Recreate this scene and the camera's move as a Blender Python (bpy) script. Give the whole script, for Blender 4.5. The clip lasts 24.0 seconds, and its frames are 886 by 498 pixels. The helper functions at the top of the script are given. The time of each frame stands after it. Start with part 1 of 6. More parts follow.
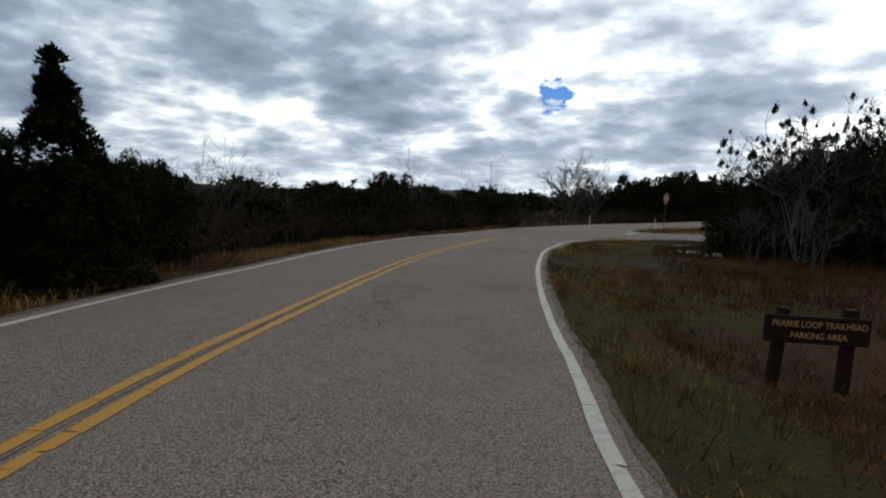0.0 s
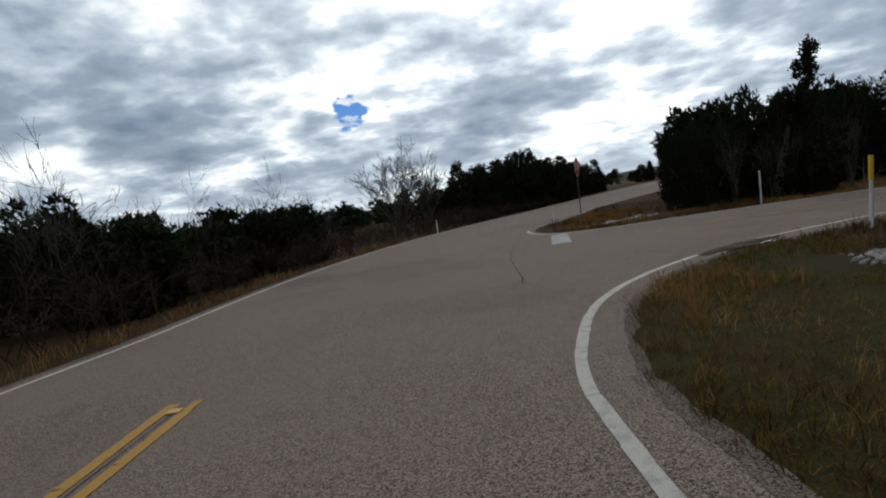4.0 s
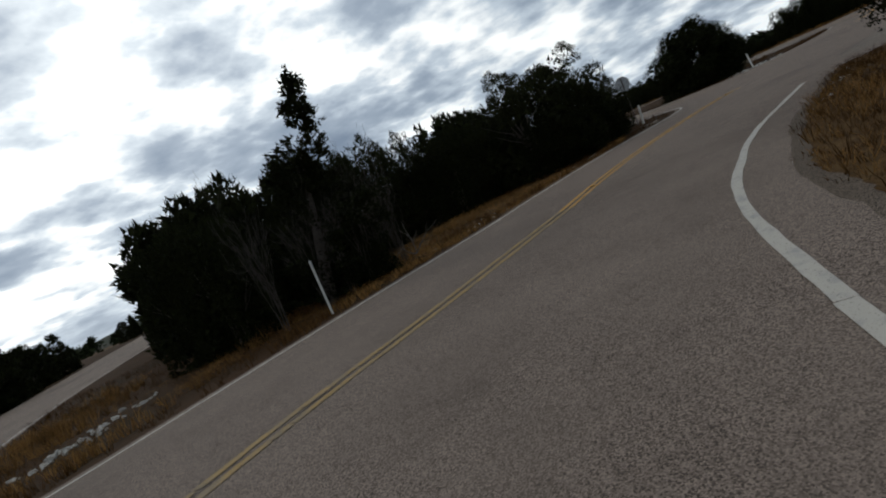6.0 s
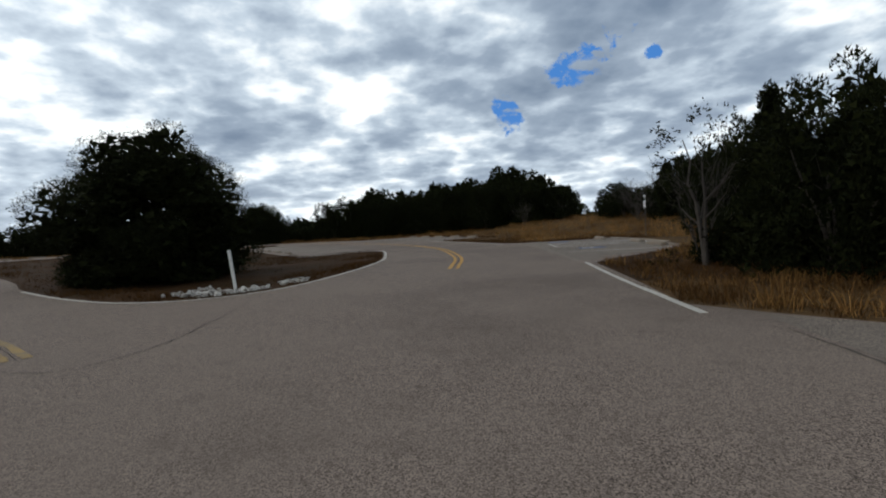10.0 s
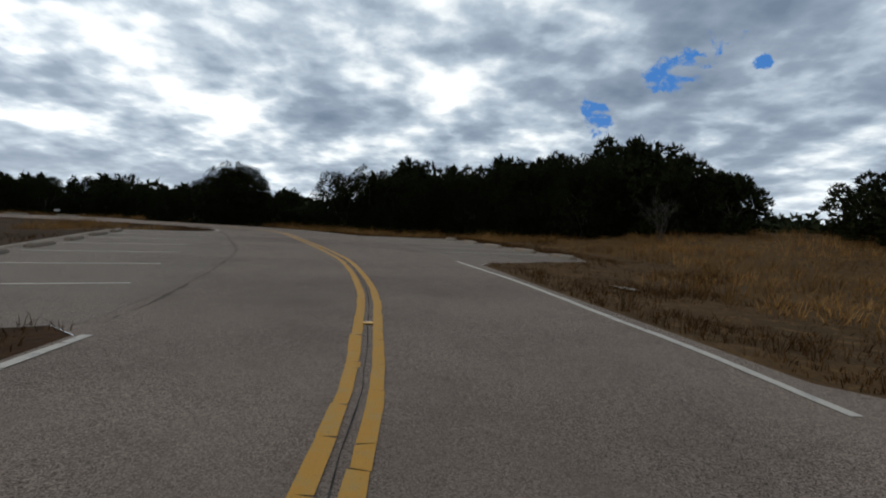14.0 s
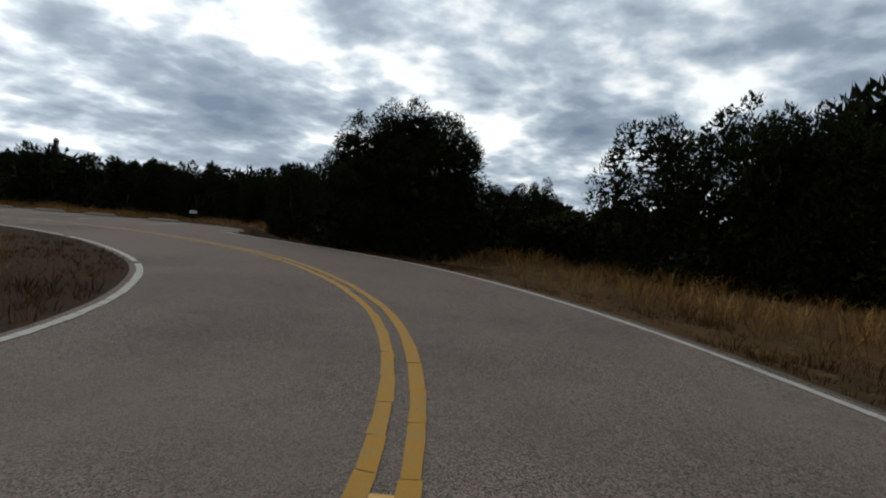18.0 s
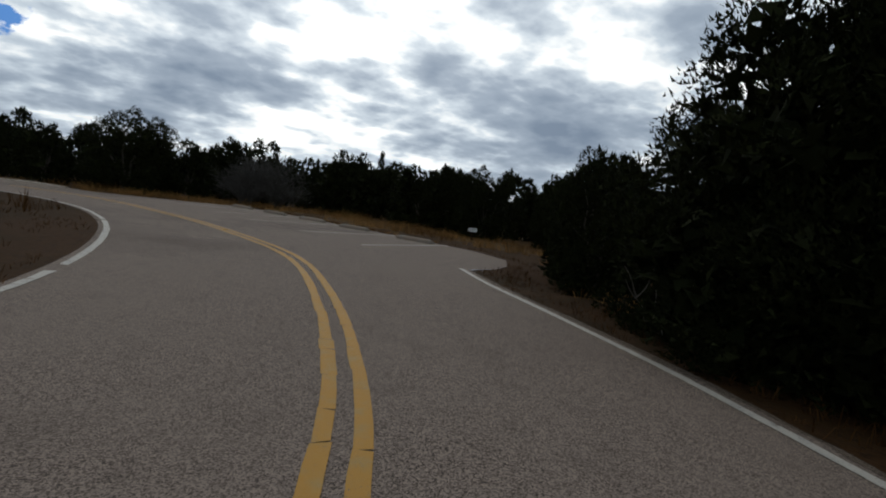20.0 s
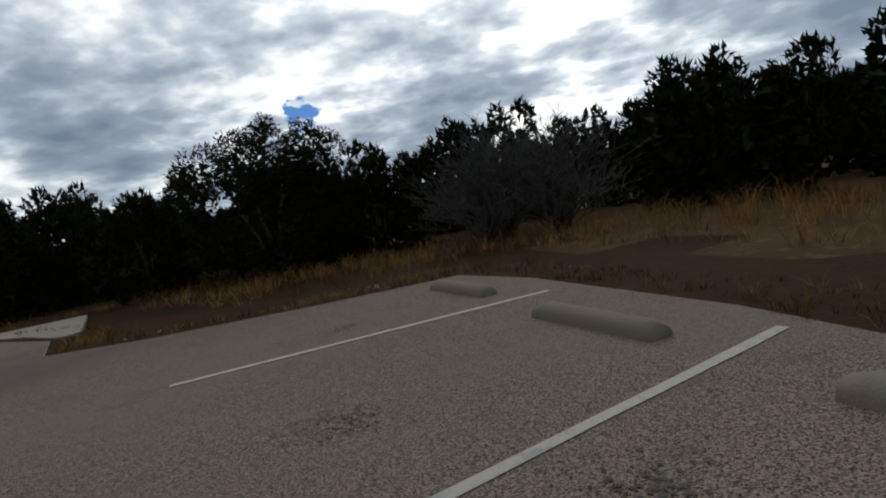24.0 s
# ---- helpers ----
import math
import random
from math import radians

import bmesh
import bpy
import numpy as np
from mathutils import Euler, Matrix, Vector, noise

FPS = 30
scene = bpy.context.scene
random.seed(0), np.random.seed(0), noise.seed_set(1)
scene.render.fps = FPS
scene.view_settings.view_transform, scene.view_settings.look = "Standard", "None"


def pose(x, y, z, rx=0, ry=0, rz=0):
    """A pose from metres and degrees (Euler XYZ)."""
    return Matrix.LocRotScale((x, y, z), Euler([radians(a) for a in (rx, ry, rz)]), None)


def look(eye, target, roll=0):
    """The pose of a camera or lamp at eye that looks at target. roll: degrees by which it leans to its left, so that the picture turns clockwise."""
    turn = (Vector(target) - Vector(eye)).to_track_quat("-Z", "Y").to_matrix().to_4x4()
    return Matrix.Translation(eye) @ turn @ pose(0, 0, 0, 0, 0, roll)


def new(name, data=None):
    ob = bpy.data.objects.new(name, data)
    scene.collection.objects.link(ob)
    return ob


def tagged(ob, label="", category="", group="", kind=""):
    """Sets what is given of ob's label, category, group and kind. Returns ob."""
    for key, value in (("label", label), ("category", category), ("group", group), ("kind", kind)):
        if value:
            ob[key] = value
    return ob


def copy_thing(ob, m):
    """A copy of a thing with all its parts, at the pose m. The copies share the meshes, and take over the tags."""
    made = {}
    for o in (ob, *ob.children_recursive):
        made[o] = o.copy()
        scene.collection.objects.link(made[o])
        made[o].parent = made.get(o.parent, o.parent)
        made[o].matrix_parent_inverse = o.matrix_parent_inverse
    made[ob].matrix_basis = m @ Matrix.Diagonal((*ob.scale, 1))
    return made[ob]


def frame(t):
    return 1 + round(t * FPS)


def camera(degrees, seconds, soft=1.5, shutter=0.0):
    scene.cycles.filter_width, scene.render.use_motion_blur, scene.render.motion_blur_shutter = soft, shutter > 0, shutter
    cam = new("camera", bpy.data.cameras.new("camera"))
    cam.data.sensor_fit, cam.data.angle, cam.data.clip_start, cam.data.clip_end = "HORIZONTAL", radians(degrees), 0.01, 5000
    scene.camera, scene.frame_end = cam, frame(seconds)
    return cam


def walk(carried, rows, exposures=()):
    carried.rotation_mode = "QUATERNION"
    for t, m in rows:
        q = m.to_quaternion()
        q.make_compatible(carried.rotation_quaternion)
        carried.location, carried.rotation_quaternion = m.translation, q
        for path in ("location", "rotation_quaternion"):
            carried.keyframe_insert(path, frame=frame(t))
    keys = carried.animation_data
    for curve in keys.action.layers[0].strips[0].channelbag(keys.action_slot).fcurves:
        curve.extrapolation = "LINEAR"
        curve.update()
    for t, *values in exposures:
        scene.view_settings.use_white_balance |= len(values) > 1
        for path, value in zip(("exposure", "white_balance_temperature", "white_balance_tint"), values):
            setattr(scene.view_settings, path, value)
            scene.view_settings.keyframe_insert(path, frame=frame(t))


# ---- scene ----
# ---------------------------------------------------------------- camera
cam = camera(77.65, 24.0, 2.0)
# seconds, eye, yaw, pitch, roll
PATH = [
    (0, (0.032, -0.228, 1.337), 0.23, -5.29, 1.70),
    (0.5, (-0.040, 1.521, 1.286), 0.48, -5.21, 0.13),
    (1, (0.097, 3.581, 1.258), -0.79, -5.04, -1.25),
    (1.5, (0.254, 5.669, 1.239), -2.18, -4.97, -2.28),
    (2, (0.480, 8.287, 1.203), -4.98, -4.85, -3.08),
    (2.5, (0.837, 11.196, 1.150), -7.73, -4.80, -3.80),
    (3, (1.343, 14.194, 1.083), -10.49, -4.78, -4.42),
    (3.5, (2.060, 17.052, 1.032), -13.26, -4.81, -4.93),
    (4, (3.036, 19.550, 0.980), -18.06, -4.57, -7.85),
    (4.5, (4.204, 22.121, 0.908), -24.61, -5.26, -11.18),
    (5, (5.771, 24.502, 0.816), -35.73, -5.47, -17.25),
    (5.5, (7.777, 26.580, 0.753), -51.87, -5.61, -21.46),
    (6, (10.313, 27.869, 0.769), -68.77, -5.23, -24.34),
    (6.5, (13.433, 28.337, 0.778), -86.71, -4.73, -23.57),
    (7, (17.083, 28.105, 0.785), -101.07, -3.14, -16.95),
    (7.5, (20.975, 27.301, 0.834), -106.20, -2.12, -7.49),
    (8, (24.216, 26.438, 0.882), -108.59, -2.06, -4.79),
    (8.5, (27.263, 25.253, 0.954), -111.00, -1.98, -4.50),
    (9, (29.930, 24.007, 1.052), -112.38, -2.15, -3.76),
    (9.5, (32.884, 22.606, 1.117), -114.40, -2.22, -3.85),
    (10, (35.928, 21.134, 1.159), -116.60, -2.25, -3.30),
    (10.5, (38.720, 19.572, 1.201), -118.01, -2.41, -2.10),
    (11, (41.332, 18.270, 1.215), -118.33, -2.49, -1.73),
    (11.5, (43.794, 17.068, 1.231), -118.71, -2.60, -1.31),
    (12, (46.136, 15.816, 1.247), -119.13, -2.73, -0.91),
    (12.5, (48.378, 14.364, 1.270), -119.62, -2.87, -0.58),
    (13, (50.630, 12.812, 1.272), -116.38, -2.94, 2.05),
    (13.5, (53.213, 11.491, 1.291), -113.05, -2.92, 3.21),
    (14, (56.235, 10.221, 1.307), -109.18, -2.83, 2.60),
    (14.5, (59.339, 9.058, 1.361), -105.61, -3.28, 4.38),
    (15, (62.662, 8.255, 1.394), -99.40, -3.14, 5.13),
    (15.5, (66.159, 7.740, 1.430), -93.94, -2.91, 3.99),
    (16, (69.657, 7.455, 1.462), -92.14, -2.90, 1.46),
    (16.5, (73.283, 7.348, 1.469), -90.33, -2.92, 1.37),
    (17, (76.720, 7.551, 1.494), -88.75, -2.85, 1.30),
    (17.5, (80.233, 7.859, 1.497), -87.25, -2.91, 2.44),
    (18, (83.566, 8.198, 1.499), -83.34, -3.05, 4.53),
    (18.5, (86.704, 8.663, 1.528), -76.88, -3.55, 6.87),
    (19, (89.551, 9.669, 1.546), -67.59, -4.08, 8.73),
    (19.5, (91.898, 10.893, 1.558), -57.49, -4.27, 8.72),
    (20, (93.974, 11.907, 1.578), -50.88, -4.18, 7.42),
    (20.5, (95.831, 13.002, 1.599), -44.21, -4.05, 6.10),
    (21, (97.517, 14.496, 1.617), -37.49, -3.92, 4.80),
    (21.5, (99.104, 16.680, 1.625), -30.74, -3.78, 3.54),
    (22, (100.571, 19.755, 1.627), -28.39, -3.99, 1.06),
    (22.5, (101.916, 22.574, 1.622), -25.98, -3.86, 1.52),
    (23, (103.521, 25.364, 1.635), -22.36, -4.32, 1.76),
    (23.5, (104.649, 27.855, 1.646), -17.87, -4.54, -1.18),
    (24, (105.618, 29.826, 1.643), -22.26, -5.36, -10.16),
]


def aim(eye, yaw, pitch, roll):
    a, b = radians(yaw), radians(pitch)
    way = Vector((-math.sin(a) * math.cos(b), math.cos(a) * math.cos(b), math.sin(b)))
    return look(eye, Vector(eye) + 2 * way, roll)


walk(cam, [(t, aim(eye, yaw, pitch, roll)) for t, eye, yaw, pitch, roll in PATH],
     [(0, 0.10), (4, 0.03), (6, -0.10), (7, 0.06), (9, 0.24), (10.5, 0.20), (13, 0.06), (16, 0.04), (19, -0.12), (22, -0.21), (24, -0.16)])

# ---------------------------------------------------------------- sky and sun
SUN_YAW, SUN_UP = -38.0, 38.0
SUN_WAY = Vector((math.sin(radians(-SUN_YAW)) * math.cos(radians(SUN_UP)), math.cos(radians(SUN_YAW)) * math.cos(radians(SUN_UP)), math.sin(radians(SUN_UP))))


def build_sky():
    world = bpy.data.worlds.new("sky")
    scene.world = world
    world.use_nodes = True
    nt = world.node_tree
    nt.nodes.clear()
    N, L = nt.nodes.new, nt.links.new

    def op(kind, a, b=None, c=None, clamp=False):
        n = N("ShaderNodeMath")
        n.operation, n.use_clamp = kind, clamp
        for i, v in enumerate((a, b, c)):
            if v is None:
                continue
            if isinstance(v, (int, float)):
                n.inputs[i].default_value = v
            else:
                L(v, n.inputs[i])
        return n.outputs[0]

    def ramp(v, stops):
        n = N("ShaderNodeValToRGB")
        el = n.color_ramp.elements
        while len(el) < len(stops):
            el.new(0.5)
        for e, (p, c) in zip(el, stops):
            e.position, e.color = p, (*c, 1)
        L(v, n.inputs[0])
        return n.outputs[0]

    def mix(f, a, b):
        n = N("ShaderNodeMix")
        n.data_type = "RGBA"
        for s, v in ((n.inputs[0], f), (n.inputs[6], a), (n.inputs[7], b)):
            if isinstance(v, tuple):
                s.default_value = (*v, 1)
            elif isinstance(v, (int, float)):
                s.default_value = v
            else:
                L(v, s)
        return n.outputs[2]

    tex = N("ShaderNodeTexCoord").outputs["Generated"]
    sep = N("ShaderNodeSeparateXYZ")
    L(tex, sep.inputs[0])
    up = op("MAXIMUM", sep.outputs[2], 0.0)
    deep = op("ADD", up, 0.24)
    # the flat cloud deck: straight ways upwards meet a plane
    px, py = op("DIVIDE", sep.outputs[0], deep), op("DIVIDE", sep.outputs[1], deep)
    com = N("ShaderNodeCombineXYZ")
    L(px, com.inputs[0]), L(py, com.inputs[1])

    def clouds(scale, detail, rough, twist, seed):
        m = N("ShaderNodeMapping")
        m.inputs["Location"].default_value = (seed, seed * 0.7, seed * 0.3)
        m.inputs["Rotation"].default_value = (0, 0, radians(20))
        m.inputs["Scale"].default_value = (1.0, 1.0, 1.0)
        L(com.outputs[0], m.inputs[0])
        n = N("ShaderNodeTexNoise")
        n.inputs["Scale"].default_value, n.inputs["Detail"].default_value = scale, detail
        n.inputs["Roughness"].default_value, n.inputs["Distortion"].default_value = rough, twist
        L(m.outputs[0], n.inputs["Vector"])
        return n.outputs["Fac"]

    big, mid, small = clouds(1.15, 3, 0.45, 0.0, 5.3), clouds(3.3, 5, 0.50, 0.0, 11.7), clouds(9.5, 5, 0.55, 0.0, 21.0)

    def billow(scale, seed):
        """Rounded bellies that meet in bright creases."""
        return op("ADD", op("MULTIPLY", op("ABSOLUTE", op("SUBTRACT", clouds(scale, 3, 0.45, 0.1, seed), 0.5)), 1.9), 0.345)

    body = op("ADD", op("ADD", op("MULTIPLY", big, 0.30), op("MULTIPLY", billow(1.9, 31.0), 0.18)), op("ADD", op("MULTIPLY", billow(4.6, 43.0), 0.11), op("ADD", op("MULTIPLY", mid, 0.30), op("MULTIPLY", small, 0.11))))
    # bluish grey bellies, white thin parts
    shade = ramp(body, ((0.412, (1.24, 1.24, 1.21)), (0.440, (0.99, 1.01, 1.02)), (0.480, (0.59, 0.66, 0.738)), (0.53, (0.35, 0.412, 0.50)), (0.62, (0.20, 0.255, 0.34))))
    sky = N("ShaderNodeTexSky")
    sky.sky_type, sky.sun_disc = "NISHITA", False
    sky.sun_elevation, sky.sun_rotation = radians(SUN_UP), radians(-SUN_YAW)
    blue = N("ShaderNodeVectorMath")
    blue.operation = "SCALE"
    blue.inputs["Scale"].default_value = 0.05
    L(sky.outputs[0], blue.inputs[0])

    # holes of clear sky in the deck: way, size
    ragged = N("ShaderNodeTexNoise")
    ragged.inputs["Scale"].default_value, ragged.inputs["Detail"].default_value, ragged.inputs["Roughness"].default_value = 15.0, 7, 0.62
    L(tex, ragged.inputs["Vector"])
    hole = None
    for way, size in (((0.18, 0.966, 0.18), 0.024), ((0.816, -0.545, 0.192), 0.020), ((0.711, -0.651, 0.265), 0.040), ((0.635, -0.715, 0.262), 0.011),
                      ((0.30, -0.90, 0.30), 0.04), ((0.35, 0.85, 0.42), 0.024)):
        d = N("ShaderNodeVectorMath")
        d.operation = "DISTANCE"
        d.inputs[1].default_value = Vector(way).normalized()
        L(tex, d.inputs[0])
        off = op("ADD", d.outputs["Value"], op("MULTIPLY", op("SUBTRACT", ragged.outputs["Fac"], 0.5), size * 8.0))
        h = op("SUBTRACT", 1.0, op("DIVIDE", off, size), None, True)
        hole = h if hole is None else op("MAXIMUM", hole, h)
    hole = op("MULTIPLY", op("MULTIPLY", hole, 2.2, None, True), op("MULTIPLY", op("SUBTRACT", 0.60, small), 10.0, None, True))
    deck = mix(hole, shade, mix(0.85, blue.outputs[0], (0.07, 0.25, 0.66)))
    # the veiled sun brightens the deck round it
    d = N("ShaderNodeVectorMath")
    d.operation = "DOT_PRODUCT"
    d.inputs[1].default_value = SUN_WAY
    L(tex, d.inputs[0])
    glow = op("POWER", op("MAXIMUM", d.outputs["Value"], 0.0), 5.0)
    gain = op("ADD", 0.82, op("MULTIPLY", glow, 0.60))
    warm = mix(glow, (1.00, 1.055, 1.09), (1.19, 1.15, 1.08))
    tone = N("ShaderNodeVectorMath")
    tone.operation = "MULTIPLY"
    L(deck, tone.inputs[0]), L(warm, tone.inputs[1])
    lit = N("ShaderNodeVectorMath")
    lit.operation = "SCALE"
    L(tone.outputs[0], lit.inputs[0]), L(gain, lit.inputs["Scale"])
    # low pale band over the horizon
    low = op("POWER", op("SUBTRACT", 1.0, up), 22.0)
    final = mix(op("MULTIPLY", low, 0.55), lit.outputs[0], (0.80, 0.88, 0.95))
    bg, out = N("ShaderNodeBackground"), N("ShaderNodeOutputWorld")
    bg.inputs["Strength"].default_value = 1.0
    L(final, bg.inputs["Color"]), L(bg.outputs[0], out.inputs[0])


build_sky()
sun = new("sun", bpy.data.lights.new("sun", "SUN"))
sun.data.energy, sun.data.angle, sun.data.color = 0.5, radians(20), (1.0, 0.95, 0.88)
sun.matrix_world = look(SUN_WAY * 200, (0, 0, 0))
tagged(sun, kind="structure")

# ---------------------------------------------------------------- materials
def material(name, color, rough=0.8, metal=0.0, spots=(), bump=0.0, bump_scale=60.0, tint=None, per="", spec=0.3):
    """spots: (scale, colour, low, high, detail) layers of noise; per: 'island' or 'object' varies the brightness piece by piece."""
    mat = bpy.data.materials.new(name)
    mat.use_nodes = True
    nt = mat.node_tree
    N, L = nt.nodes.new, nt.links.new
    bsdf = nt.nodes["Principled BSDF"]
    bsdf.inputs["Roughness"].default_value, bsdf.inputs["Metallic"].default_value = rough, metal
    bsdf.inputs["Specular IOR Level"].default_value = spec
    where = N("ShaderNodeTexCoord").outputs["Object"] if per != "world" else N("ShaderNodeNewGeometry").outputs["Position"]
    if per == "world":
        per = ""
    last = None
    for scale, other, low, high, detail in spots:
        n = N("ShaderNodeTexNoise")
        n.inputs["Scale"].default_value, n.inputs["Detail"].default_value, n.inputs["Roughness"].default_value = scale, detail, 0.6
        L(where, n.inputs["Vector"])
        r = N("ShaderNodeMapRange")
        r.inputs[1].default_value, r.inputs[2].default_value = low, high
        L(n.outputs["Fac"], r.inputs[0])
        m = N("ShaderNodeMix")
        m.data_type = "RGBA"
        L(r.outputs[0], m.inputs[0])
        if last is None:
            m.inputs[6].default_value = (*color, 1)
        else:
            L(last, m.inputs[6])
        m.inputs[7].default_value = (*other, 1)
        last = m.outputs[2]
    if per:
        src = N("ShaderNodeNewGeometry").outputs["Random Per Island"] if per == "island" else N("ShaderNodeObjectInfo").outputs["Random"]
        m = N("ShaderNodeMix")
        m.data_type, m.blend_type = "RGBA", "MULTIPLY"
        r = N("ShaderNodeValToRGB")
        r.color_ramp.elements[0].color, r.color_ramp.elements[1].color = (*(tint[0] if tint else (0.6, 0.6, 0.6)), 1), (*(tint[1] if tint else (1.3, 1.3, 1.3)), 1)
        L(src, r.inputs[0])
        m.inputs[0].default_value = 1.0
        if last is None:
            m.inputs[6].default_value = (*color, 1)
        else:
            L(last, m.inputs[6])
        L(r.outputs[0], m.inputs[7])
        last = m.outputs[2]
    if last is None:
        bsdf.inputs["Base Color"].default_value = (*color, 1)
    else:
        L(last, bsdf.inputs["Base Color"])
    if bump:
        n = N("ShaderNodeTexNoise")
        n.inputs["Scale"].default_value, n.inputs["Detail"].default_value = bump_scale, 5
        L(where, n.inputs["Vector"])
        b = N("ShaderNodeBump")
        b.inputs["Strength"].default_value, b.inputs["Distance"].default_value = bump, 0.02
        L(n.outputs["Fac"], b.inputs["Height"])
        L(b.outputs[0], bsdf.inputs["Normal"])
    return mat


def chip_seal(name, pale, dark, broad, stones=88.0):
    """Old chip seal: pale and dark stones in a dark binder, broad stains."""
    mat = bpy.data.materials.new(name)
    mat.use_nodes = True
    nt = mat.node_tree
    N, L = nt.nodes.new, nt.links.new
    bsdf = nt.nodes["Principled BSDF"]
    bsdf.inputs["Roughness"].default_value, bsdf.inputs["Specular IOR Level"].default_value = 0.9, 0.12
    where = N("ShaderNodeNewGeometry").outputs["Position"]
    v = N("ShaderNodeTexVoronoi")
    v.inputs["Scale"].default_value = stones
    L(where, v.inputs["Vector"])
    stone = N("ShaderNodeValToRGB")
    el = stone.color_ramp.elements
    el[0].position, el[0].color = 0.10, (*[c * 0.7 for c in dark], 1)
    el[1].position, el[1].color = 0.97, (*[c * 1.9 for c in pale], 1)
    e = el.new(0.42)
    e.color = (*pale, 1)
    sep = N("ShaderNodeSeparateColor")
    L(v.outputs["Color"], sep.inputs[0])
    L(sep.outputs[0], stone.inputs[0])
    last = stone.outputs[0]
    for scale, col, low, high, detail, most in ((0.35, broad, 0.42, 0.68, 5, 0.7), (0.16, [c * 1.25 for c in dark], 0.50, 0.70, 5, 0.50), (2.2, dark, 0.55, 0.80, 6, 0.35), (16.0, dark, 0.52, 0.76, 4, 0.25),
                                              (85.0, [c * 0.5 for c in dark], 0.64, 0.70, 2, 0.6), (90.0, [c * 1.8 for c in pale], 0.68, 0.72, 1, 0.6)):
        n = N("ShaderNodeTexNoise")
        n.inputs["Scale"].default_value, n.inputs["Detail"].default_value, n.inputs["Roughness"].default_value = scale, detail, 0.62
        L(where, n.inputs["Vector"])
        r = N("ShaderNodeMapRange")
        r.inputs[1].default_value, r.inputs[2].default_value, r.inputs[4].default_value = low, high, most
        L(n.outputs["Fac"], r.inputs[0])
        m = N("ShaderNodeMix")
        m.data_type = "RGBA"
        L(r.outputs[0], m.inputs[0]), L(last, m.inputs[6])
        m.inputs[7].default_value = (*col, 1)
        last = m.outputs[2]
    L(last, bsdf.inputs["Base Color"])
    b = N("ShaderNodeBump")
    b.inputs["Strength"].default_value, b.inputs["Distance"].default_value = 0.35, 0.008
    L(v.outputs["Distance"], b.inputs["Height"])
    L(b.outputs[0], bsdf.inputs["Normal"])
    return mat


M_ROAD = chip_seal("chip_seal", (0.137, 0.106, 0.086), (0.049, 0.037, 0.029), (0.160, 0.125, 0.101), 125.0)
M_WHITE = material("road_paint_white", (0.375, 0.345, 0.295), 0.7, spots=((9, (0.26, 0.25, 0.23), 0.50, 0.68, 6), (70, (0.12, 0.11, 0.10), 0.60, 0.72, 3)), bump=0.4, bump_scale=90, per="world")
M_WORN = material("road_paint_worn", (0.30, 0.30, 0.285), 0.8, spots=((5, (0.17, 0.16, 0.148), 0.46, 0.62, 6), (70, (0.10, 0.09, 0.085), 0.58, 0.70, 3)), bump=0.4, bump_scale=90, per="world")
M_YELLOW = material("road_paint_yellow", (0.345, 0.172, 0.019), 0.7, spots=((7, (0.30, 0.18, 0.045), 0.48, 0.66, 6), (60, (0.13, 0.10, 0.06), 0.62, 0.74, 3)), bump=0.4, bump_scale=90, per="world")
M_YELLOW_WORN = material("road_paint_yellow_worn", (0.25, 0.155, 0.04), 0.75, spots=((5, (0.16, 0.115, 0.06), 0.44, 0.62, 6), (60, (0.12, 0.10, 0.075), 0.52, 0.66, 4)), bump=0.4, bump_scale=90, per="world")
M_BLUE = material("road_paint_blue", (0.018, 0.032, 0.085), 0.75, spots=((8, (0.06, 0.07, 0.11), 0.5, 0.7, 5),), per="world")
M_CRACK = material("crack_filler", (0.028, 0.026, 0.024), 0.9, spots=((6, (0.06, 0.055, 0.05), 0.5, 0.65, 4),), per="world", spec=0.04)
M_SEAM = material("dirt_in_joint", (0.070, 0.060, 0.050), 0.95, spots=((3, (0.085, 0.077, 0.068), 0.45, 0.62, 5),), per="world", spec=0.04)
M_DUST = material("sand_on_road", (0.165, 0.135, 0.106), 0.95, spots=((2.5, (0.15, 0.125, 0.10), 0.42, 0.6, 6),), bump=0.3, per="world")
M_SOIL = material("dry_soil_and_turf", (0.039, 0.019, 0.0072), 0.95, spots=((0.25, (0.026, 0.015, 0.0055), 0.42, 0.62, 4), (1.6, (0.046, 0.023, 0.0095), 0.48, 0.7, 6), (11, (0.018, 0.0105, 0.0055), 0.48, 0.7, 6), (40, (0.066, 0.040, 0.020), 0.66, 0.76, 3)), bump=0.9, bump_scale=14, per="world", spec=0.05)
M_TURF = material("olive_turf", (0.030, 0.025, 0.0055), 0.95, spots=((26, (0.012, 0.012, 0.004), 0.50, 0.62, 4), (60, (0.075, 0.062, 0.026), 0.58, 0.68, 3), (0.5, (0.032, 0.022, 0.009), 0.45, 0.62, 5), (5, (0.018, 0.016, 0.006), 0.45, 0.66, 6), (40, (0.06, 0.046, 0.022), 0.64, 0.75, 3)), bump=0.9, bump_scale=22, per="world", spec=0.05)
M_STRAW = material("straw_thatch", (0.070, 0.039, 0.015), 0.95, spots=((0.4, (0.052, 0.031, 0.014), 0.42, 0.62, 5), (4, (0.11, 0.066, 0.027), 0.5, 0.7, 6), (20, (0.035, 0.022, 0.012), 0.5, 0.7, 5)), bump=0.9, bump_scale=18, per="world", spec=0.05)
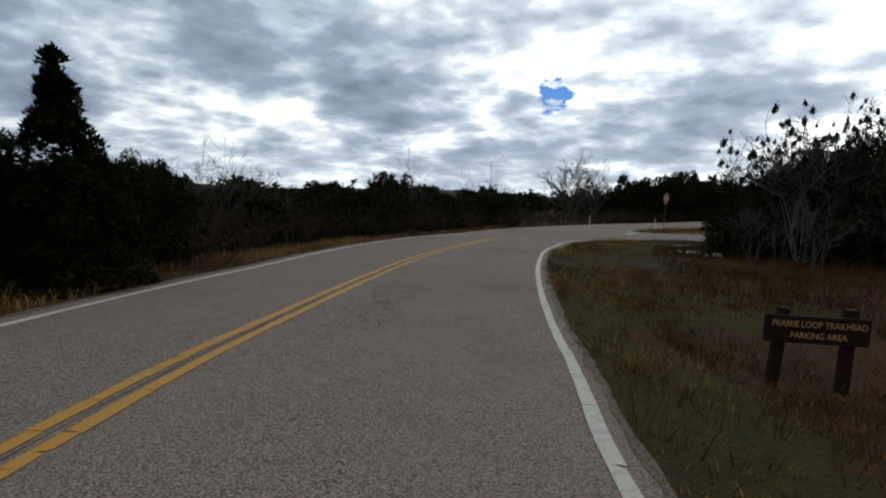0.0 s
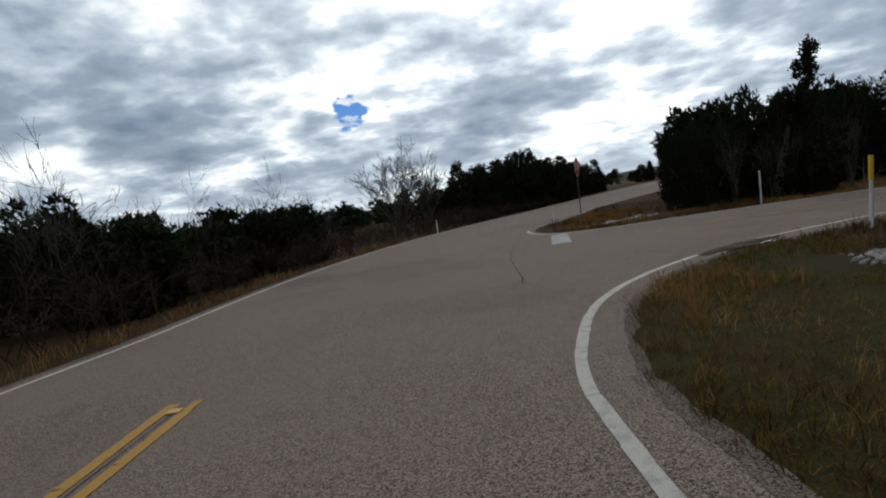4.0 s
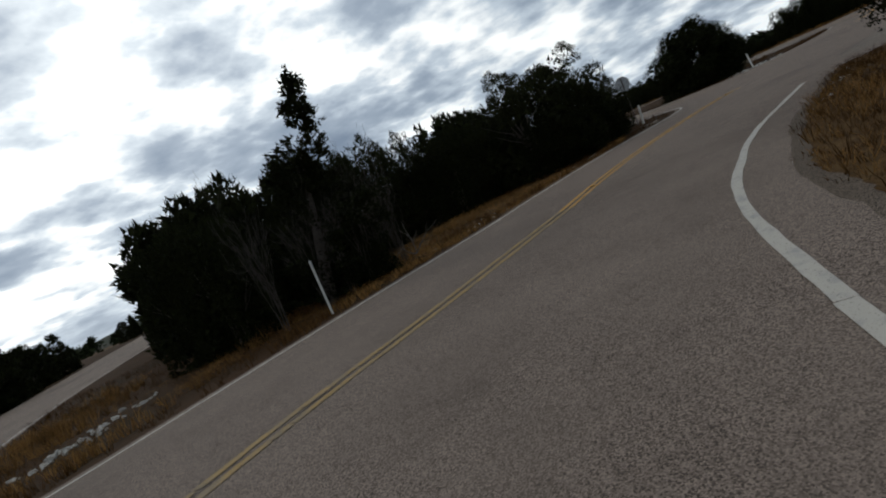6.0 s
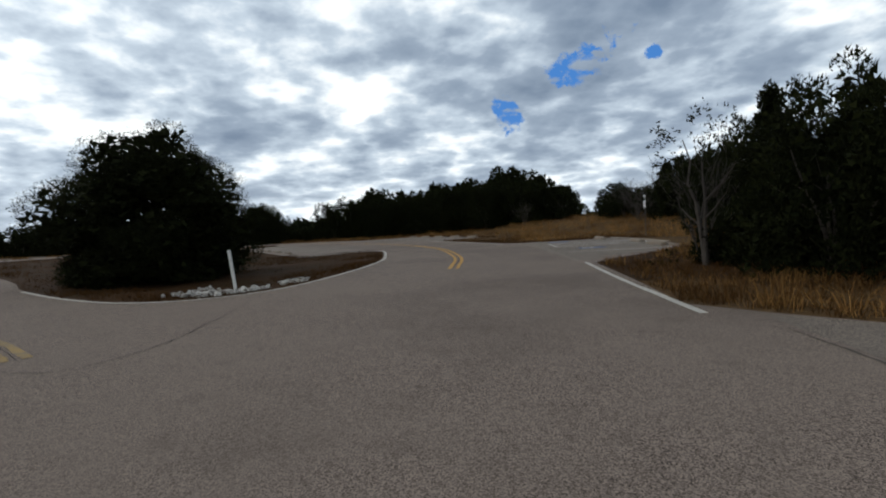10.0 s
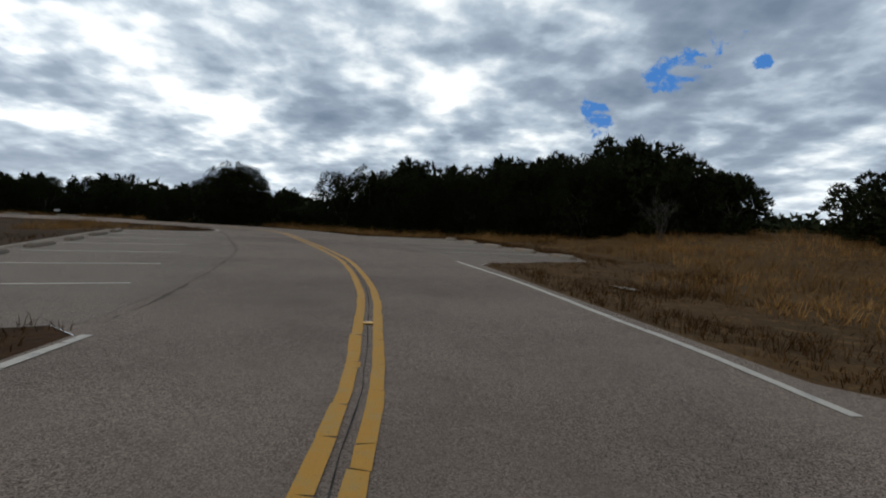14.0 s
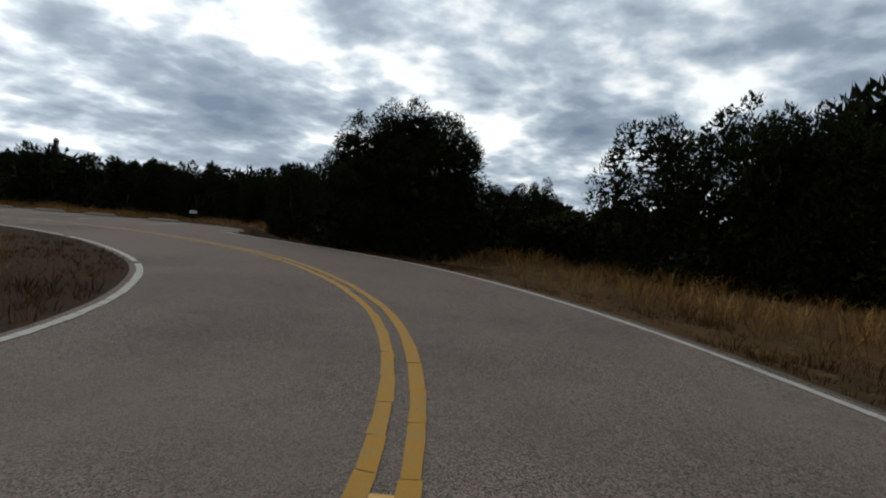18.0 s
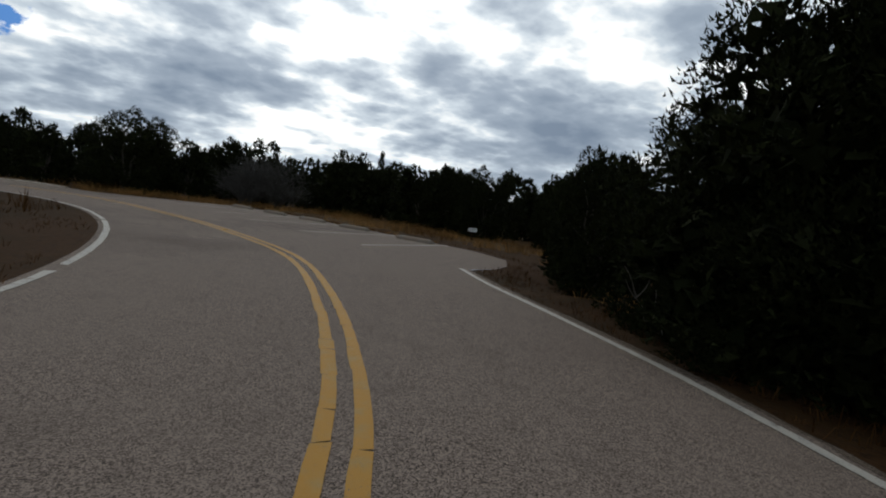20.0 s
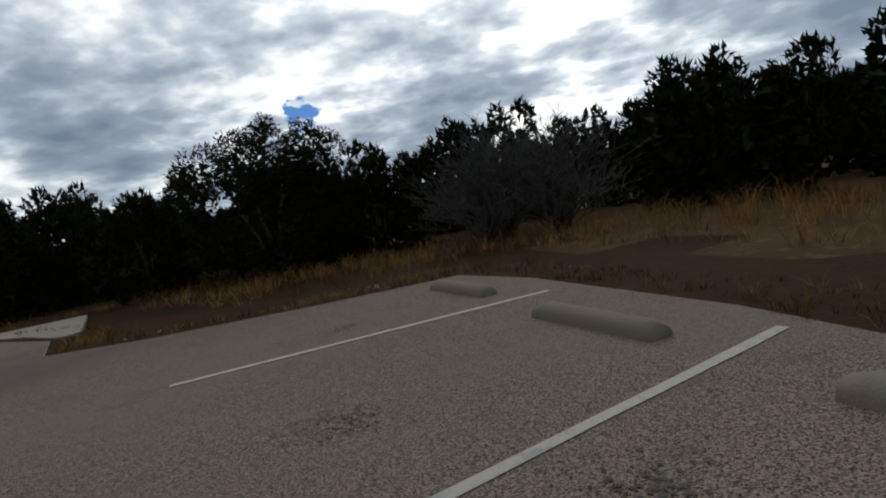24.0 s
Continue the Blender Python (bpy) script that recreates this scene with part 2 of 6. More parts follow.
M_BAY = chip_seal("old_bay_asphalt", (0.132, 0.107, 0.087), (0.048, 0.039, 0.031), (0.154, 0.127, 0.104), 115.0)
M_GRAVEL = chip_seal("gravel_verge", (0.095, 0.074, 0.057), (0.030, 0.022, 0.015), (0.055, 0.038, 0.024), 110.0)
M_LITTER = material("leaf_litter", (0.060, 0.046, 0.034), 0.95, spots=((6, (0.095, 0.080, 0.066), 0.45, 0.62, 6), (45, (0.028, 0.020, 0.014), 0.5, 0.66, 4)), bump=1.0, bump_scale=40, per="world", spec=0.04)
M_CONC = material("weathered_concrete", (0.172, 0.130, 0.094), 0.9, spots=((3, (0.155, 0.135, 0.110), 0.45, 0.65, 6), (30, (0.15, 0.13, 0.11), 0.60, 0.75, 4)), bump=0.5, bump_scale=50, per="object", tint=((0.85, 0.85, 0.85), (1.12, 1.12, 1.12)))
M_SLAB = material("pale_concrete_slab", (0.25, 0.205, 0.155), 0.9, spots=((1.2, (0.28, 0.235, 0.18), 0.45, 0.65, 5),), bump=0.3, per="world")
M_ROCK = material("limestone", (0.46, 0.44, 0.40), 0.9, spots=((6, (0.34, 0.31, 0.27), 0.45, 0.65, 6),), bump=0.8, bump_scale=20, per="object", tint=((0.7, 0.7, 0.7), (1.2, 1.2, 1.2)))
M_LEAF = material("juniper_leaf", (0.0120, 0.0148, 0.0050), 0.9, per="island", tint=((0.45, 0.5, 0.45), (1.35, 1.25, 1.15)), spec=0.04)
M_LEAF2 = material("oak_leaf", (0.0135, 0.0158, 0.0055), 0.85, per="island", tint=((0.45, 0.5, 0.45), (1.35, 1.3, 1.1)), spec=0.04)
M_BRUSH = material("twiggy_scrub", (0.037, 0.027, 0.020), 0.85, per="island", tint=((0.45, 0.45, 0.45), (1.4, 1.3, 1.2)), spec=0.04)
M_BARK = material("grey_bark", (0.075, 0.064, 0.055), 0.95, spots=((6, (0.06, 0.05, 0.042), 0.45, 0.65, 6),), bump=0.8, bump_scale=25, spec=0.04)
M_PALE = material("pale_dead_wood", (0.13, 0.118, 0.105), 0.9, spots=((8, (0.13, 0.115, 0.10), 0.5, 0.68, 5),), bump=0.5, bump_scale=25, spec=0.04)
M_TWIG = material("bare_twig", (0.062, 0.054, 0.046), 0.9, per="island", tint=((0.6, 0.6, 0.6), (1.25, 1.25, 1.25)), spec=0.04)
M_GREYTWIG = material("grey_lichen_twig", (0.068, 0.063, 0.056), 0.9, per="island", tint=((0.6, 0.6, 0.6), (1.3, 1.3, 1.3)), spec=0.04)
M_POD = material("dark_seed_cluster", (0.012, 0.010, 0.009), 0.85, spec=0.04)
M_TAN = material("tall_dry_grass", (0.30, 0.168, 0.058), 0.85, spots=((0.35, (0.115, 0.060, 0.021), 0.44, 0.60, 3),), per="island", tint=((0.35, 0.33, 0.30), (1.25, 1.2, 1.1)), spec=0.04)
M_BROWN = material("brown_dead_grass", (0.057, 0.028, 0.0092), 0.9, per="island", tint=((0.65, 0.65, 0.62), (1.35, 1.25, 1.15)), spec=0.04)
M_GREEN = material("short_green_grass", (0.082, 0.068, 0.017), 0.85, per="island", tint=((0.30, 0.34, 0.26), (2.2, 1.9, 1.5)), spec=0.04)
M_RUST = material("reddish_dead_grass", (0.105, 0.047, 0.018), 0.9, per="island", tint=((0.4, 0.4, 0.4), (1.4, 1.3, 1.2)), spec=0.04)
M_POST = material("white_plastic_post", (0.62, 0.61, 0.57), 0.5, spots=((12, (0.45, 0.43, 0.38), 0.5, 0.7, 5),))
M_POSTY = material("yellow_reflective_band", (0.62, 0.36, 0.02), 0.45)
M_STEEL = material("galvanised_steel", (0.30, 0.31, 0.32), 0.45, 0.7, spots=((10, (0.2, 0.2, 0.2), 0.45, 0.65, 4),))
M_RUSTPOST = material("dull_steel_post", (0.10, 0.085, 0.075), 0.6, 0.5, spots=((14, (0.06, 0.045, 0.035), 0.45, 0.65, 4),))
M_RED = material("sign_red", (0.42, 0.030, 0.030), 0.45, spots=((5, (0.36, 0.04, 0.04), 0.5, 0.7, 3),))
M_SIGNW = material("sign_white", (0.68, 0.68, 0.66), 0.45)
M_SIGNB = material("sign_dark", (0.03, 0.03, 0.035), 0.5)
M_WOOD = material("dark_brown_wood", (0.019, 0.008, 0.0045), 0.9, spec=0.08, spots=((5, (0.013, 0.006, 0.004), 0.42, 0.66, 6),), bump=0.5, bump_scale=30)
M_LETTER = material("routed_yellow_letters", (0.36, 0.19, 0.065), 0.7, spots=((40, (0.24, 0.13, 0.05), 0.55, 0.75, 3),))
M_LENS = material("amber_lens", (0.50, 0.27, 0.05), 0.25)
M_FAR = material("far_woods", (0.020, 0.025, 0.011), 0.9, per="island", tint=((0.5, 0.5, 0.5), (1.3, 1.3, 1.2)), spec=0.04)
M_HILL = material("wooded_hill", (0.030, 0.037, 0.024), 0.95, spots=((0.02, (0.04, 0.04, 0.03), 0.45, 0.6, 5),), bump=1.0, bump_scale=0.2, per="world", spec=0.04)

# ---------------------------------------------------------------- helpers for geometry
rng = np.random.default_rng(7)


def smooth01(v):
    v = np.clip(v, 0, 1)
    return v * v * (3 - 2 * v)


def height(x, y):
    """The lie of the land."""
    x, y = np.asarray(x, float), np.asarray(y, float)
    u, v = (np.clip(x, -25, 128) - 50) / 50, (np.clip(y, -30, 70) - 15) / 30
    z = (0.0496 + 0.4107 * u - 0.2229 * v + 0.0186 * u * u + 0.2633 * u * v - 0.0485 * v * v
         - 0.0925 * u ** 3 - 0.0916 * u * u * v - 0.0275 * u * v * v - 0.0118 * v ** 3)
    # the grassy rise south of the loop
    z = z + 1.3 * smooth01((-2.0 - y) / 14) * smooth01((x - 30) / 14) * smooth01((104 - x) / 14)
    return z


def hz(x, y):
    return float(height(x, y))


def spline(points, step=0.7, closed=False):
    """Points evenly along a smooth line through the given ones."""
    p = np.array(points, float)
    n = len(p)
    ids = range(n if closed else n - 1)
    fine = []
    for i in ids:
        if closed:
            a, b, c, d = p[(i - 1) % n], p[i], p[(i + 1) % n], p[(i + 2) % n]
        else:
            b, c = p[i], p[i + 1]
            a = p[i - 1] if i else 2 * b - c
            d = p[i + 2] if i + 2 < n else 2 * c - b
        # centripetal spacing keeps uneven points from looping
        t1 = max(np.linalg.norm(b - a), 1e-6) ** 0.5
        t2 = t1 + max(np.linalg.norm(c - b), 1e-6) ** 0.5
        t3 = t2 + max(np.linalg.norm(d - c), 1e-6) ** 0.5
        t = np.linspace(t1, t2, max(3, int(np.linalg.norm(c - b) / step * 2)), endpoint=False)[:, None]
        a1, a2, a3 = (t1 - t) / t1 * a + t / t1 * b, (t2 - t) / (t2 - t1) * b + (t - t1) / (t2 - t1) * c, (t3 - t) / (t3 - t2) * c + (t - t2) / (t3 - t2) * d
        b1, b2 = (t2 - t) / t2 * a1 + t / t2 * a2, (t3 - t) / (t3 - t1) * a2 + (t - t1) / (t3 - t1) * a3
        fine.append((t2 - t) / (t2 - t1) * b1 + (t - t1) / (t2 - t1) * b2)
    fine = np.concatenate(fine + [p[:1] if closed else p[-1:]])
    s = np.r_[0, np.cumsum(np.linalg.norm(np.diff(fine, axis=0), axis=1))]
    at = np.linspace(0, s[-1], max(2, int(s[-1] / step) + 1))
    out = np.stack([np.interp(at, s, fine[:, k]) for k in range(2)], 1)
    return out[:-1] if closed else out


def normals(p):
    d = np.gradient(p, axis=0)
    d /= np.linalg.norm(d, axis=1, keepdims=True) + 1e-9
    return np.stack([-d[:, 1], d[:, 0]], 1)


def mesh_of(name, verts, faces, mat, smooth=False):
    me = bpy.data.meshes.new(name)
    me.from_pydata(np.asarray(verts, float).tolist(), [], faces if isinstance(faces, list) else np.asarray(faces).tolist())
    me.materials.append(mat)
    if smooth:
        me.polygons.foreach_set("use_smooth", np.ones(len(me.polygons), bool))
    me.update()
    return me


def thing(name, me, label, category, group="", kind="", at=None):
    ob = new(name, me)
    if at is not None:
        ob.matrix_basis = at
    return tagged(ob, label, category, group, kind)


def part(name, me, parent, label=""):
    ob = new(name, me)
    ob.parent = parent
    return tagged(ob, label)


def strip_mesh(name, p, width, mat, lift=0.005, ragged=0.0):
    """A flat painted strip laid on the road along the line p."""
    p = np.asarray(p, float)
    n = normals(p)
    w = np.full(len(p), width / 2)
    j1, j2 = (rng.normal(0, ragged, len(p)) if ragged else 0), (rng.normal(0, ragged, len(p)) if ragged else 0)
    a, b = p + n * (w + j1)[:, None] if ragged else p + n * w[:, None], p - n * (w + j2)[:, None] if ragged else p - n * w[:, None]
    v = np.concatenate([a, b])
    v = np.c_[v, height(v[:, 0], v[:, 1]) + lift]
    k = len(p)
    faces = [(i, i + k, i + k + 1, i + 1) for i in range(k - 1)]
    return mesh_of(name, v, faces, mat)


def box(bm, size, at=(0, 0, 0), turn=None, bevel=0.0):
    m = Matrix.Translation(at) @ (turn.to_4x4() if turn else Matrix.Identity(4)) @ Matrix.Diagonal((*size, 1))
    made = bmesh.ops.create_cube(bm, size=1.0, matrix=m)
    if bevel:
        edges = list({e for v in made["verts"] for e in v.link_edges})
        bmesh.ops.bevel(bm, geom=edges, offset=bevel, segments=2, affect="EDGES", profile=0.6)
    return made["verts"]


def from_bm(name, bm, mat, smooth=False):
    me = bpy.data.meshes.new(name)
    bm.to_mesh(me)
    bm.free()
    me.materials.append(mat)
    if smooth:
        me.polygons.foreach_set("use_smooth", np.ones(len(me.polygons), bool))
    return me


def tubes(paths, sides=5):
    """Tapered tubes: each path is a list of (x, y, z, radius)."""
    vs, fs, base = [], [], 0
    ang = np.linspace(0, 2 * np.pi, sides, endpoint=False)
    ca, sa = np.cos(ang), np.sin(ang)
    for path in paths:
        p = np.asarray(path, float)
        c, r = p[:, :3], p[:, 3]
        d = np.gradient(c, axis=0)
        d /= np.linalg.norm(d, axis=1, keepdims=True) + 1e-9
        ref = np.where(np.abs(d[:, 2:3]) > 0.9, np.array([[1.0, 0, 0]]), np.array([[0, 0, 1.0]]))
        s1 = np.cross(d, ref)
        s1 /= np.linalg.norm(s1, axis=1, keepdims=True) + 1e-9
        s2 = np.cross(d, s1)
        ring = c[:, None] + r[:, None, None] * (ca[None, :, None] * s1[:, None] + sa[None, :, None] * s2[:, None])
        vs.append(ring.reshape(-1, 3))
        for i in range(len(p) - 1):
            for k in range(sides):
                a, b = base + i * sides + k, base + i * sides + (k + 1) % sides
                fs.append((a, b, b + sides, a + sides))
        base += len(p) * sides
    return np.concatenate(vs), fs


# ---------------------------------------------------------------- the plan of the roads, seen from above
MAIN_LEFT = [(-4.92, -60.01), (-4.53, -10.02), (-4.39, 1.97), (-4.35, 4.97), (-4.08, 8.67), (-3.77, 10.96), (-3.45, 14.26), (-2.68, 19.04), (-1.52, 23.44), (-0.13, 26.94), (1.01, 29.55), (2.23, 32.95), (3.8, 36.91), (6.17, 41.68), (9.96, 48.19), (14.74, 54.9), (21.12, 62.41), (29.1, 70.42), (45.07, 83.94), (80.04, 111.97), (130.03, 149.98)]
MAIN_RIGHT = [(0.41, -60.01), (0.72, -10), (0.87, -0), (0.93, 2.3), (1.14, 4.3), (1.31, 6.2), (1.77, 9.8), (2.35, 13.3), (3.27, 17.61), (4.09, 20.2), (4.63, 21.82), (5.02, 22.86), (5.64, 23.85), (6.44, 24.87), (7.27, 25.59), (8.1, 26.12), (9.14, 26.6), (9.9, 26.87)]
SIDE_SOUTH = [(11.55, 27.23), (13.17, 27.28), (15.42, 27.22), (16.85, 27.02), (17.97, 26.73), (18.67, 26.56), (19.42, 26.32), (20.58, 25.9), (22.26, 25.16), (24.52, 24.15)]
EAST_EDGE = [(85.87, 4.89), (87.38, 5.38), (89.59, 6.1), (91.42, 6.89), (93.96, 8.34), (96.39, 10.22), (98.72, 12.79), (100.28, 14.93), (101.86, 17.25), (103.06, 18.75)]
NORTH_OUT = [(56.12, 30.81), (50.13, 29.1), (46.15, 27.68), (42.65, 26.09), (40.32, 25.36), (38.2, 25.28), (36.28, 25.67), (34.37, 26.55), (31.24, 28.2), (28.31, 29.54), (25.4, 30.62), (23.2, 31.32), (21.42, 32.05), (18.84, 33.18), (16.04, 34.27), (13.86, 35.19), (12.97, 36), (12.68, 37.31), (13.09, 39.11), (13.79, 40.62)]
NORTH_EAST = [(15.5, 42.7), (19.3, 46.2), (23.5, 50.7), (29, 56), (37, 62.5), (46, 69.5), (83, 98), (136, 139)]
ISLE_SOUTH = [(55.1, 24.87), (51.18, 23.31), (48.94, 22.03), (48.11, 20.9), (48.09, 19.67), (48.79, 18.54), (50.9, 16.7), (52.91, 15.27), (55.02, 14.04), (57.24, 13.14), (59.68, 12.2), (61.8, 11.57)]
ISLE_EAST = [(85.93, 12.03), (86.94, 11.87), (88.56, 12.25), (90.29, 13.07), (92.04, 14.26), (93.95, 16.21), (95.62, 18.41), (97.25, 21.51), (98.68, 25.61), (99.27, 29.42), (98.95, 32.94), (97.95, 35.74)]


def beyond(p, by):
    """The line moved sideways, to its left for by > 0."""
    p = np.asarray(p, float)
    return p + normals(p) * by


def shoulder(p):
    """The ragged right edge of the asphalt, wider at the bend."""
    wide = 0.17 + 0.24 * smooth01((p[:, 1] - 17.5) / 3.0)
    return p - normals(p) * (wide + rng.normal(0, 0.02, len(p)))[:, None]


W = 0.28  # asphalt past the edge line
OUTER = np.concatenate([
    beyond(spline(MAIN_LEFT, 1.2), W),
    beyond(spline(NORTH_EAST, 1.2), -W)[::-1],
    beyond(spline(NORTH_OUT, 0.6), W * -1)[::-1],
    spline([(62, 33.4), (70, 37.6), (78, 42.6), (86, 46.4), (92.5, 47.8), (97.5, 46.6), (100.6, 45)], 1.2),
    np.array([(102.5, 42.2), (102.9, 40.1), (104.4, 39.3), (107, 38.5), (109.2, 38.1), (109.5, 36.3), (109.4, 33), (108.7, 29), (108.2, 25), (107.8, 22), (106.7, 20.0), (105.2, 19.0), (104.1, 18.6)]),
    beyond(spline(EAST_EDGE, 0.7), -0.16)[::-1],
    np.array([(85.8, 2.6), (85.8, 0.2), (85.2, -0.55), (80, -0.45), (76, -0.3), (72.2, -0.2), (70.9, 0.4), (70.3, 2.4), (69.9, 4.1), (69.3, 4.6)]),
    spline([(67, 4.95), (65, 5.25), (62, 5.65), (59.3, 6.05)], 0.8),
    np.array([(58.3, 5.6), (57.5, 4.4), (56.9, 3.0), (56.3, 1.8), (53.5, 2.9), (50.6, 4.3), (49.2, 5.3), (48.2, 7.0), (47.5, 9.0), (47.1, 10.6)]),
    spline([(46.7, 11.45), (44.6, 12.75), (42.8, 13.9), (41.0, 15.1)], 0.8),
    np.array([(39.9, 15.0), (38.2, 14.7), (37.5, 13.6), (37.4, 12.6), (35.0, 13.8), (32.0, 15.6), (29.0, 17.3), (27.0, 18.6), (26.2, 20.2), (25.6, 21.9), (25.1, 23.2)]),
    beyond(spline(SIDE_SOUTH, 0.35), -W - 0.28)[::-1] + rng.normal(0, 0.03, beyond(spline(SIDE_SOUTH, 0.35), 0).shape),
    np.array([(11.3, 26.85), (10.9, 26.72), (10.5, 26.8)]),
    shoulder(spline(MAIN_RIGHT, 0.35))[::-1],
])
ISLE = np.concatenate([
    beyond(spline(ISLE_SOUTH, 0.6), 0.12),
    np.array([(62.3, 12.0), (62.0, 13.6), (61.6, 14.9), (61.8, 15.7), (66, 15.8), (70, 15.9), (74, 16.0), (78, 16.1), (82, 16.2), (84.4, 16.2), (84.8, 15.2), (84.9, 13.4), (85.5, 12.4)]),
    beyond(spline(ISLE_EAST, 0.6), 0.14),
    spline([(95.4, 38.2), (92, 39.4), (87, 38.6), (80, 35.2), (73, 31.4), (66, 28.0), (60, 26.0), (56.5, 25.2)], 1.2),
])


def inside(poly, x, y):
    x, y = np.asarray(x), np.asarray(y)
    odd = np.zeros(x.shape, bool)
    for (x1, y1), (x2, y2) in zip(poly, np.roll(poly, -1, axis=0)):
        if y1 == y2:
            continue
        odd ^= ((y1 > y) != (y2 > y)) & (x < (x2 - x1) * (y - y1) / (y2 - y1) + x1)
    return odd


def paved(x, y):
    return inside(OUTER, x, y) & ~inside(ISLE, x, y)


_SEG = np.concatenate([np.c_[OUTER, np.roll(OUTER, -1, axis=0)], np.c_[ISLE, np.roll(ISLE, -1, axis=0)]])


def _field():
    """Signed metres to the edge of the asphalt on a fine grid, negative on the asphalt."""
    gx, gy = np.arange(-40, 146, 0.5), np.arange(-50, 98, 0.5)
    x, y = np.meshgrid(gx, gy, indexing="ij")
    best = np.full(x.shape, 1e9)
    for x1, y1, x2, y2 in _SEG:
        dx, dy = x2 - x1, y2 - y1
        t = np.clip(((x - x1) * dx + (y - y1) * dy) / (dx * dx + dy * dy + 1e-9), 0, 1)
        np.minimum(best, (x - x1 - t * dx) ** 2 + (y - y1 - t * dy) ** 2, out=best)
    return np.where(paved(x, y), -1, 1) * np.sqrt(best)


FIELD = _field()


def off_road(x, y):
    """Signed metres off the asphalt (negative on it)."""
    u, v = np.clip((np.asarray(x, float) + 40) / 0.5, 0, FIELD.shape[0] - 1.01), np.clip((np.asarray(y, float) + 50) / 0.5, 0, FIELD.shape[1] - 1.01)
    i, j = u.astype(int), v.astype(int)
    a, b = u - i, v - j
    return FIELD[i, j] * (1 - a) * (1 - b) + FIELD[i + 1, j] * a * (1 - b) + FIELD[i, j + 1] * (1 - a) * b + FIELD[i + 1, j + 1] * a * b


def edge_distance(x, y):
    return np.abs(off_road(x, y))


def build_ground():
    from mathutils import geometry
    gx, gy = np.meshgrid(np.arange(-34, 142, 1.6), np.arange(-44, 92, 1.6))
    grid = np.stack([gx.ravel(), gy.ravel()], 1) + rng.uniform(-0.5, 0.5, (gx.size, 2))
    fx, fy = np.meshgrid(np.arange(1.0, 12.0, 0.55), np.arange(-4, 27, 0.55))
    fine = np.stack([fx.ravel(), fy.ravel()], 1) + rng.uniform(-0.2, 0.2, (fx.size, 2))
    grid = grid[(edge_distance(grid[:, 0], grid[:, 1]) > 0.9) & ~((grid[:, 0] > 0.7) & (grid[:, 0] < 12.3) & (grid[:, 1] > -4.3) & (grid[:, 1] < 27.3))]
    grid = np.concatenate([grid, fine[off_road(fine[:, 0], fine[:, 1]) > 0.3]])
    rings = [(50 + r * math.cos(a), 15 + r * math.sin(a)) for r in (150, 200, 280, 400, 600, 900, 1400, 2200, 3600) for a in np.linspace(0, 2 * np.pi, 40, endpoint=False) + r]
    pts = np.concatenate([OUTER, ISLE, grid, np.array(rings)])
    no, ni = len(OUTER), len(ISLE)
    edges = [(i, (i + 1) % no) for i in range(no)] + [(no + i, no + (i + 1) % ni) for i in range(ni)]
    v, _, f, *_ = geometry.delaunay_2d_cdt([Vector(p) for p in pts], edges, [], 0, 1e-4)
    v = np.array([tuple(p) for p in v])
    f = np.array([tuple(t) for t in f])
    mid = v[f].mean(1)
    on_road = paved(mid[:, 0], mid[:, 1])
    z = height(v[:, 0], v[:, 1])
    d = edge_distance(v[:, 0], v[:, 1])
    bumps = np.array([noise.noise(Vector((a * 0.35, b * 0.35, 0))) + 0.5 * noise.noise(Vector((a * 0.9, b * 0.9, 3))) for a, b in v])
    zg = z - 0.025 * smooth01(d / 0.3) + bumps * 0.09 * smooth01((d - 0.3) / 2.5) - 0.10 * smooth01((d - 0.3) / 1.5)
    for name, pick, zz, mat, label, cat in (("road", on_road, z, M_ROAD, "worn grey chip-seal road and parking bays", "road"), ("ground", ~on_road, zg, M_SOIL, "dry brown turf and bare soil beside the road", "ground")):
        used, inv = np.unique(f[pick], return_inverse=True)
        me = mesh_of(name, np.c_[v[used], zz[used]], inv.reshape(-1, 3), mat, True)
        if name == "ground":
            me.materials.append(M_TURF), me.materials.append(M_STRAW)
            c = mid[pick]
            wob = np.array([noise.noise(Vector((a * 0.4, b * 0.4, 8))) for a, b in c]) * 1.5
            turf = (c[:, 0] > 0) & (c[:, 1] < 26.5) & (off_road(c[:, 0], c[:, 1]) > 0.02 + 0.0 * wob) & (c[:, 0] < 4.6 + 0.8 * wob + 0.16 * c[:, 1] + 2.6 * (c[:, 1] > 20)) & ((c[:, 1] > 6.5 + wob) | (c[:, 0] < 2.5 + 0.5 * wob))
            q = c + np.stack([wob, np.roll(wob, 7)], 1) * 1.3
            straw = ((q[:, 1] < 5 + 1.5 * wob) & (q[:, 0] > 26)) | ((q[:, 0] > 24) & (q[:, 0] < 42) & (q[:, 1] < 19)) | ((q[:, 0] > 112.4) & (q[:, 1] > 0)) | ((q[:, 0] > 86) & (q[:, 1] < 9))
            straw |= ((q[:, 0] > 24) & (q[:, 0] < 37) & (q[:, 1] > 29) & (q[:, 1] < 38.5)) | ((q[:, 0] > 13.5) & (q[:, 0] < 27) & (q[:, 1] > 18) & (q[:, 1] < 27)) | ((q[:, 0] > 56) & (q[:, 0] < 72) & (q[:, 1] < 7))
            me.polygons.foreach_set("material_index", np.where(turf, 1, np.where(straw, 2, 0)).astype(np.int32))
        thing(name, me, label, cat, kind="structure")


build_ground()

